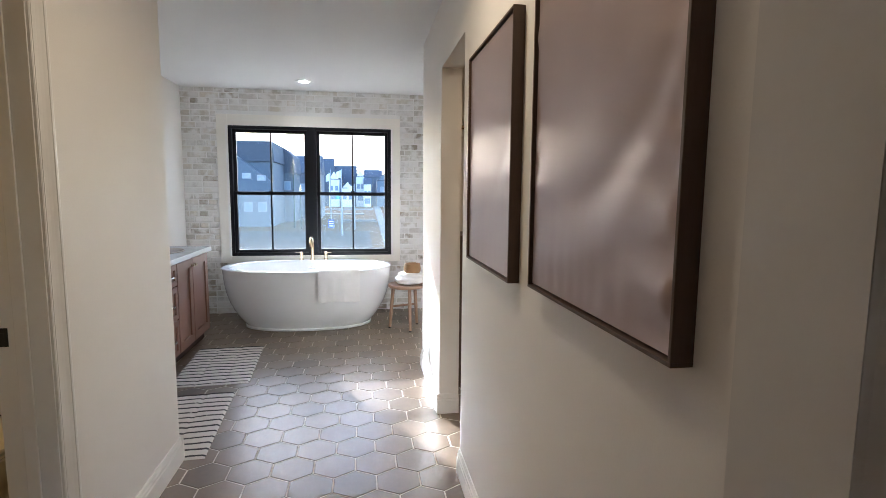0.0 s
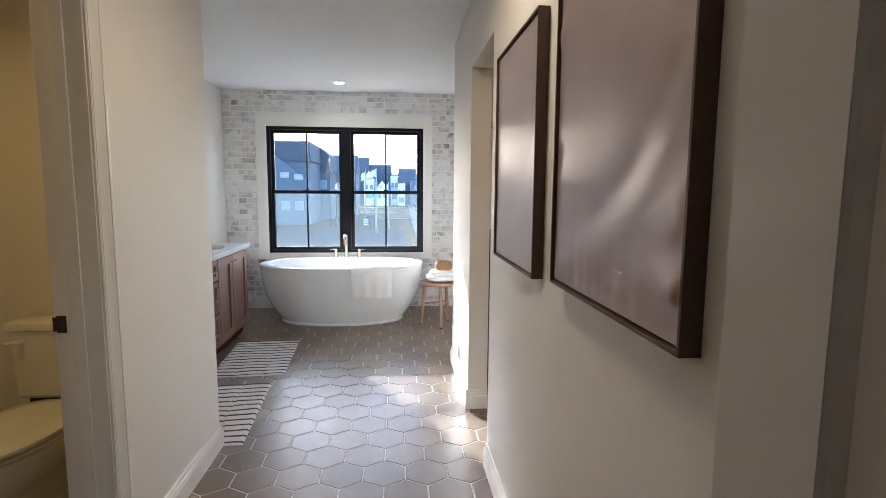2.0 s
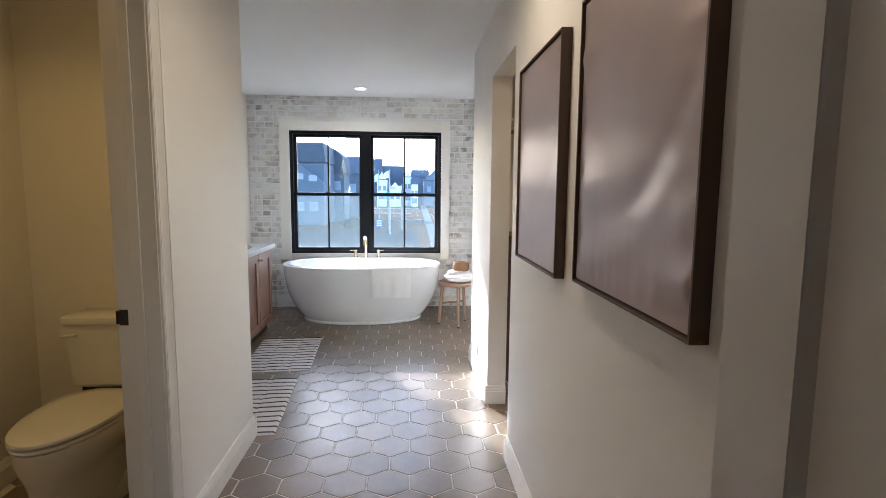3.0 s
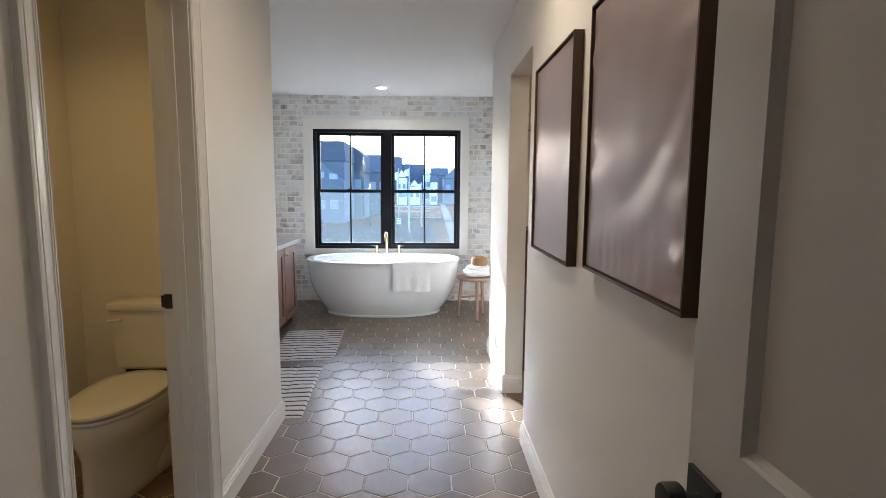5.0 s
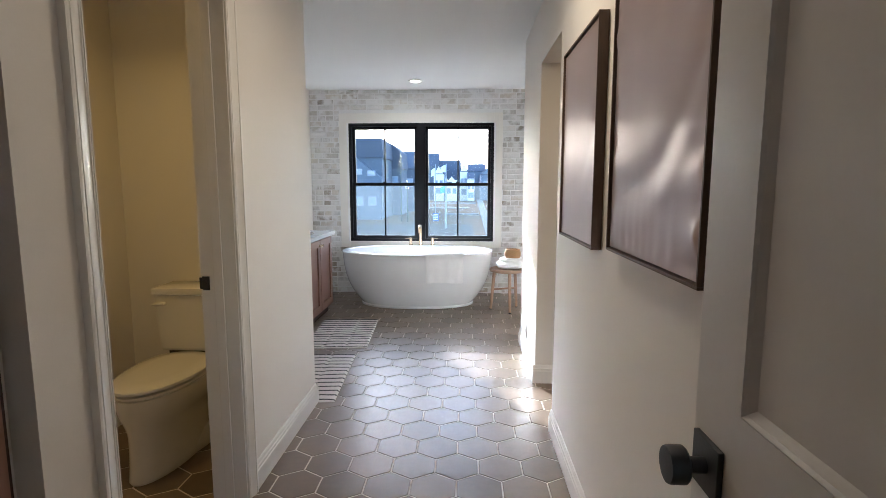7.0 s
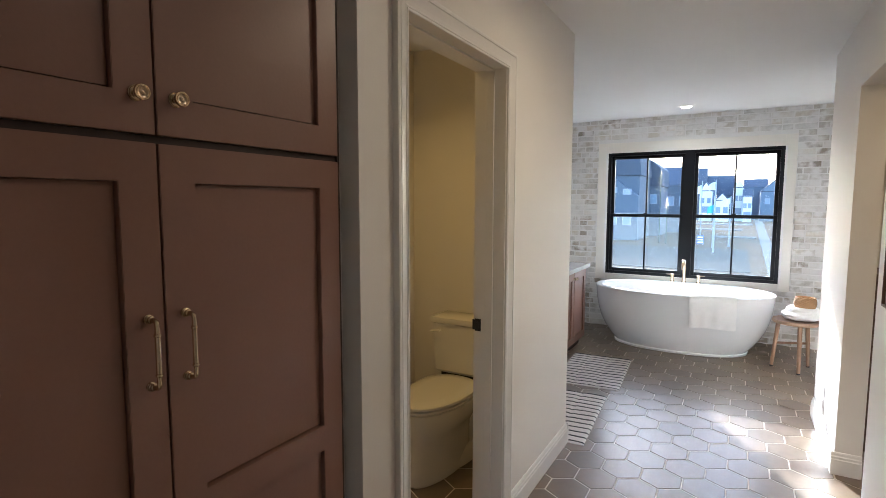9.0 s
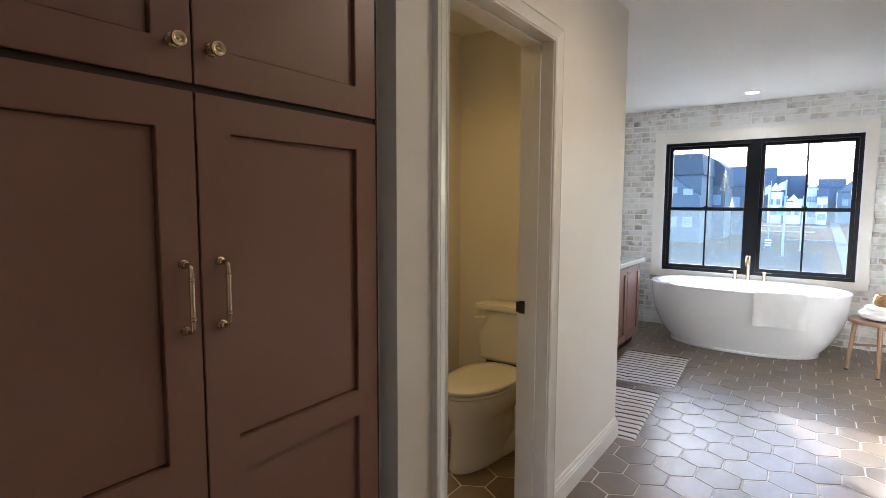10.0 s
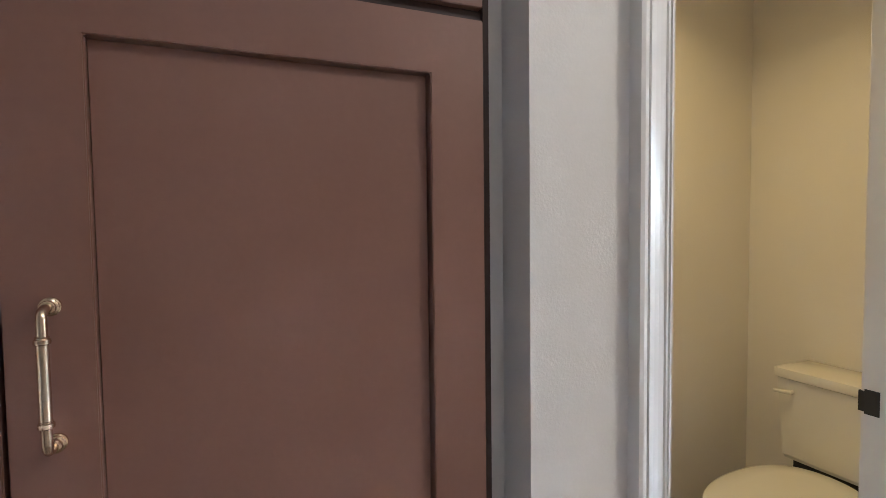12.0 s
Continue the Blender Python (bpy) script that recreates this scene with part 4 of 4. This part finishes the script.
def far_window(hs, x, y, z, w, h):
    fr = part("window", boxes((x - w / 2 - 0.1, x + w / 2 + 0.1, y - 0.06, y + 0.05, z - 0.1, z + h + 0.1)), M_TRIMFAR, hs)
    part("pane", boxes((x - w / 2, x + w / 2, y - 0.1, y - 0.05, z, z + h)), M_WINDOWFAR, fr)


big = thing("house", (-17.0, 65, GZ), "large blue-grey house with a pale gabled wing", "house", group="houses across the plots")
part("wall", boxes((-28.0, -10.55, 66.2, 77, GZ, 5.2)), M_SIDING, big)
part("roof", slab([(-28.3, 4.9), (-10.35, 4.9), (-10.6, 7.36), (-28.3, 7.36)], 66.0, 77.2), M_ROOF, big, "dark shingle roof")
part("gable_wing", slab([(-23.6, GZ), (-10.45, GZ), (-10.45, 2.30), (-17.0, 7.30), (-23.6, 2.30)], 65, 66.4), M_SIDING4, big, "pale blue gabled wing")
for wx, wz, wh in ((-13.42, 2.83, 0.52), (-11.75, 2.62, 0.52), (-13.35, -1.1, 0.95), (-11.7, -1.1, 0.95)):
    far_window(big, wx, 65, wz, 0.82, wh)
mid_house = thing("house", (-11.2, 75, GZ), "dark slate-blue house with a hipped roof", "house", group="houses across the plots")
part("wall", boxes((-14.0, -9.3, 75, 83, GZ, 3.9)), M_SIDING, mid_house)
part("roof", slab([(-14.2, 3.8), (-9.1, 3.8), (-9.3, 6.25), (-10.47, 7.3), (-14.2, 7.3)], 74.8, 83.2), M_ROOF, mid_house, "dark hipped roof")
for wx in (-11.3, -10.1):
    far_window(mid_house, wx, 75, 1.5, 0.7, 1.1)
house(-9.2, 86, 5.6, 8, 6.8, 2.9, M_SIDING, "blue-grey house with a long ridge", False, ((-1.8, 4.2, 0.9, 1.2), (0.0, 4.2, 0.9, 1.2), (1.8, 4.2, 0.9, 1.2)))
house(-9.7, 152, 3.6, 8, 9.2, 3.8, M_SIDING, "tall narrow blue-grey house beyond the plots", False, ((1.0, 6.2, 0.8, 1.2),))
house(-6.8, 152, 2.6, 8, 8.0, 2.9, M_SIDING3, "narrow slate-blue house with a dark roof", False, ((0.4, 5.6, 0.8, 1.2),))
house(-3.3, 152, 3.8, 8, 5.8, 5.1, M_SIDING, "house with a tall steep dark roof", False, ((-1.0, 3.2, 0.9, 1.2), (1.0, 3.2, 0.9, 1.2)))
house(-0.3, 149, 2.3, 8, 7.6, 2.3, M_SIDING2, "white gabled house with pale siding", True, ((-0.5, 5.2, 0.6, 1.1), (0.5, 5.2, 0.6, 1.1), (0, 1.8, 1.2, 1.4)))
house(-7.4, 145, 2.8, 6, 6.8, 2.2, M_SIDING2, "white gabled house front beyond the plots", True, ((-0.7, 4.6, 0.6, 1.1), (0.7, 4.6, 0.6, 1.1), (0, 2.2, 1.6, 1.4)))
house(-3.7, 143, 3.0, 6, 4.4, 1.7, M_SIDING2, "low white gabled house by the walk", True, ((-0.8, 2.2, 0.8, 1.3), (0.8, 2.2, 0.8, 1.3)))
house(1.7, 145, 1.9, 6, 5.4, 1.7, M_SIDING2, "small white porch house by the walk", False, ((-0.5, 3.4, 0.5, 1.0), (0.5, 3.4, 0.5, 1.0), (0.0, 1.0, 1.3, 1.3)))
house(3.6, 160, 5.4, 8, 7.9, 2.2, M_SIDING3, "slate-blue house with a long dark roof", False, ((1.4, 5.4, 0.9, 1.2),))
house(8.0, 151, 7.0, 10, 6.6, 3.4, M_SIDING3, "slate-blue house with a broad gable at the row end", True, ((-2.0, 4.4, 0.9, 1.2), (0.8, 4.4, 0.9, 1.2)))


def flagpole(x, y, h, cloth, fw, fh, drop, side, label):
    fp = thing("flagpole", (x, y, GZ), label, "flagpole", group="flagpoles on the plot")
    part("pole", turned([(0.09, 0), (0.07, 0.5), (0.045, h), (0.0, h + 0.05)], (x, y, GZ), (x, y, 50), 12), M_POLE, fp, smooth=True)
    rows = []
    for k in range(9):
        u = k / 8
        yy = y + 0.10 * math.sin(u * 6)
        sag = -0.35 * fh * u * u
        z1 = GZ + h - drop + sag
        rows.append([(x + side * (0.06 + u * fw), yy - 0.01, z1), (x + side * (0.06 + u * fw), yy + 0.01, z1), (x + side * (0.06 + u * fw), yy + 0.01, z1 - fh * (1 - 0.25 * u)), (x + side * (0.06 + u * fw), yy - 0.01, z1 - fh * (1 - 0.25 * u))])
    part("flag", loft(rows), cloth, fp, smooth=False)


flagpole(-4.25, 76, 7.4, M_FLAG, 0.6, 1.2, 0.5, -1, "slim pale pole with a white flag")
flagpole(-1.75, 52, 6.5, M_FLAG, 0.5, 0.75, 0.1, -1, "slim pale pole with a small white flag")
flagpole(-2.05, 58, 5.2, M_TEAL, 0.55, 0.8, 0.9, -1, "slim pole with a teal banner")
flagpole(-0.65, 60, 5.2, M_FLAG, 0.7, 0.6, 0.2, -1, "slim pole with a drooping white flag")
post = thing("site_sign", (-3.4, 62, GZ), "small blue and white site sign on the bare plot", "sign")
for px in (-3.68, -3.14):
    part("post", boxes((px - 0.03, px + 0.03, 62.05, 62.11, GZ, GZ + 1.0)), M_SIDING2, post)
board = part("board", boxes((-3.76, -3.06, 62.0, 62.05, GZ + 0.05, GZ + 1.02), bevel=0.01), M_SIGNBLUE, post, "blue board with white bars")
for k in range(3):
    part("bar", boxes((-3.68, -3.14, 61.98, 62.0, GZ + 0.2 + k * 0.27, GZ + 0.32 + k * 0.27)), M_SIDING2, board)

# light strings spread from a mast like a tree
for tx, ty, top, low, rad in ((-7.6, 62, 8.1, 5.7, 0.46), (-6.75, 61, 5.0, 3.9, 0.24)):
    tr = thing("light_tree", (tx, ty, GZ), "slim mast with fairy-light strings spread like a tree", "light tree", group="light trees")
    part("mast", turned([(0.06, 0), (0.03, top)], (tx, ty, GZ), (tx, ty, 50), 8), M_GREEN, tr)
    for k in range(3):
        a = math.pi * (0.06 + 0.42 * k) + math.pi
        foot = Vector((tx + rad * math.cos(a), ty + rad * math.sin(a), GZ + low))
        head = Vector((tx, ty, GZ + top))
        strand = part("strand", tube([head, (head + foot) / 2 + Vector((0, 0, -0.06)), foot], 0.008, 5), M_GREEN, tr)
        for j in range(6):
            q = head.lerp(foot, (j + 0.3 + 0.27 * k) / 6.2)
            part("fairy_light", turned([(0.010, -0.026), (0.026, 0), (0.010, 0.026)], (q.x, q.y - 0.03, q.z), (q.x, q.y - 0.03, 50), 6), M_BULB, strand)

# ---- floor tiles ----
TW = 0.206
TR = TW / math.sqrt(3)


def hexagon_mesh(cuts):
    verts, faces = [], []
    for cx, cy in cuts:
        b = len(verts)
        for r, z in ((TR - 0.0036, -0.008), (TR - 0.0036, -0.0022), (TR - 0.0048, -0.0006), (TR - 0.0068, 0.0)):
            for k in range(6):
                a = radians(30 + 60 * k)
                verts.append((cx + r * math.cos(a), cy + r * math.sin(a), z))
        for lev in (0, 6, 12):
            for k in range(6):
                faces.append((b + lev + k, b + lev + (k + 1) % 6, b + lev + 6 + (k + 1) % 6, b + lev + 6 + k))
        faces.append(tuple(b + 18 + k for k in range(6)))
    me = bpy.data.meshes.new("tile")
    me.from_pydata(verts, [], faces)
    me.materials.append(M_TILE)
    return me


single = hexagon_mesh([(0, 0)])
rest = []
count = 0
HX, HY = 0.103, 2.775                            # bottom end of one joint between two tiles
for j in range(-17, 24):
    for i in range(-11, 13):
        cx = HX + (i + 0.5 + 0.5 * (j % 2)) * TW
        cy = HY + TR / 2 + j * 1.5 * TR
        if cx < -1.75 or cx > (2.45 if cy > 4.05 else 2.08 if cy > 1.55 else 0.80) or cy < -0.2 or cy > 6.095 or (cx < -0.75 and cy < 0.85):
            continue
        if -0.8 < cx < 0.85 and 1.1 < cy < 6.0 and count < 300:
            t = new("tile", single)
            t.parent = floor
            t.location = (cx, cy, random.uniform(-0.0004, 0.0003))
            t.rotation_euler = (random.uniform(-0.0009, 0.0009), random.uniform(-0.0009, 0.0009), 0)
            count += 1
        else:
            rest.append((cx, cy))
tagged(new("tile_field", hexagon_mesh(rest)), "taupe hexagon tiles round the edges of the room", kind="stuff").parent = floor


# ---- whitewashed bricks ----
BL, BH, J = 0.190, 0.0530, 0.0110


def brick_mesh(rows):
    verts, faces = [], []
    for x, z, w, h, d in rows:
        b = len(verts)
        c = 0.003
        for y, k in ((6.131, 0.0), (6.1280 - d, 0.0), (6.1258 - d, c)):
            for sx, sz in ((-1, -1), (1, -1), (1, 1), (-1, 1)):
                verts.append((x + sx * (w / 2 - k), y, z + sz * (h / 2 - k)))
        for lev in (0, 4):
            for k in range(4):
                faces.append((b + lev + k, b + lev + 4 + k, b + lev + 4 + (k + 1) % 4, b + lev + (k + 1) % 4))
        faces.append((b + 8, b + 11, b + 10, b + 9))
    me = bpy.data.meshes.new("brick")
    me.from_pydata(verts, [], faces)
    me.materials.append(M_BRICK)
    return me


shared = {}
left_over = []
made = 0
rng = random.Random(7)
for r in range(42):
    z = 0.036 + r * (BH + J)
    if z > CEIL:
        break
    x = -1.667 - rng.choice((0.0, 0.05, 0.10, 0.15))
    while x < 2.5:
        bl = BL if rng.random() < 0.62 else BL / 2 - J / 2
        spans = [(max(x, -1.667), min(x + bl, 2.5))]
        x += bl + J
        if WZ0 - 0.085 < z < WZ1 + 0.13:
            cut = []
            for a, b in spans:
                if b <= WX0 - 0.117 or a >= WX1 + 0.104:
                    cut.append((a, b))
                else:
                    if a < WX0 - 0.14:
                        cut.append((a, WX0 - 0.117))
                    if b > WX1 + 0.127:
                        cut.append((WX1 + 0.104, b))
            spans = cut
        for a, b in spans:
            if b - a < 0.025:
                continue
            hgt = min(BH, CEIL - z + BH / 2 - 0.001) if z + BH / 2 > CEIL else BH
            zz = z if hgt == BH else CEIL - 0.001 - hgt / 2
            if a < 1.05 and made < 300 and z > 0.4:
                key = (round(b - a, 3), round(hgt, 3))
                if key not in shared:
                    shared[key] = brick_mesh([(0, 0, b - a, hgt, 0.0)])
                o = new("brick", shared[key])
                o.parent = back
                o.location = ((a + b) / 2, rng.uniform(-0.002, 0.0015), zz + rng.uniform(-0.0012, 0.0012))
                o.rotation_euler = (0, radians(rng.uniform(-0.4, 0.4)), 0)
                made += 1
            else:
                left_over.append(((a + b) / 2, zz, b - a, hgt, rng.uniform(-0.0015, 0.0025)))
tagged(new("brick_field", brick_mesh(left_over)), "whitewashed bricks low on the wall and beyond", kind="stuff").parent = back
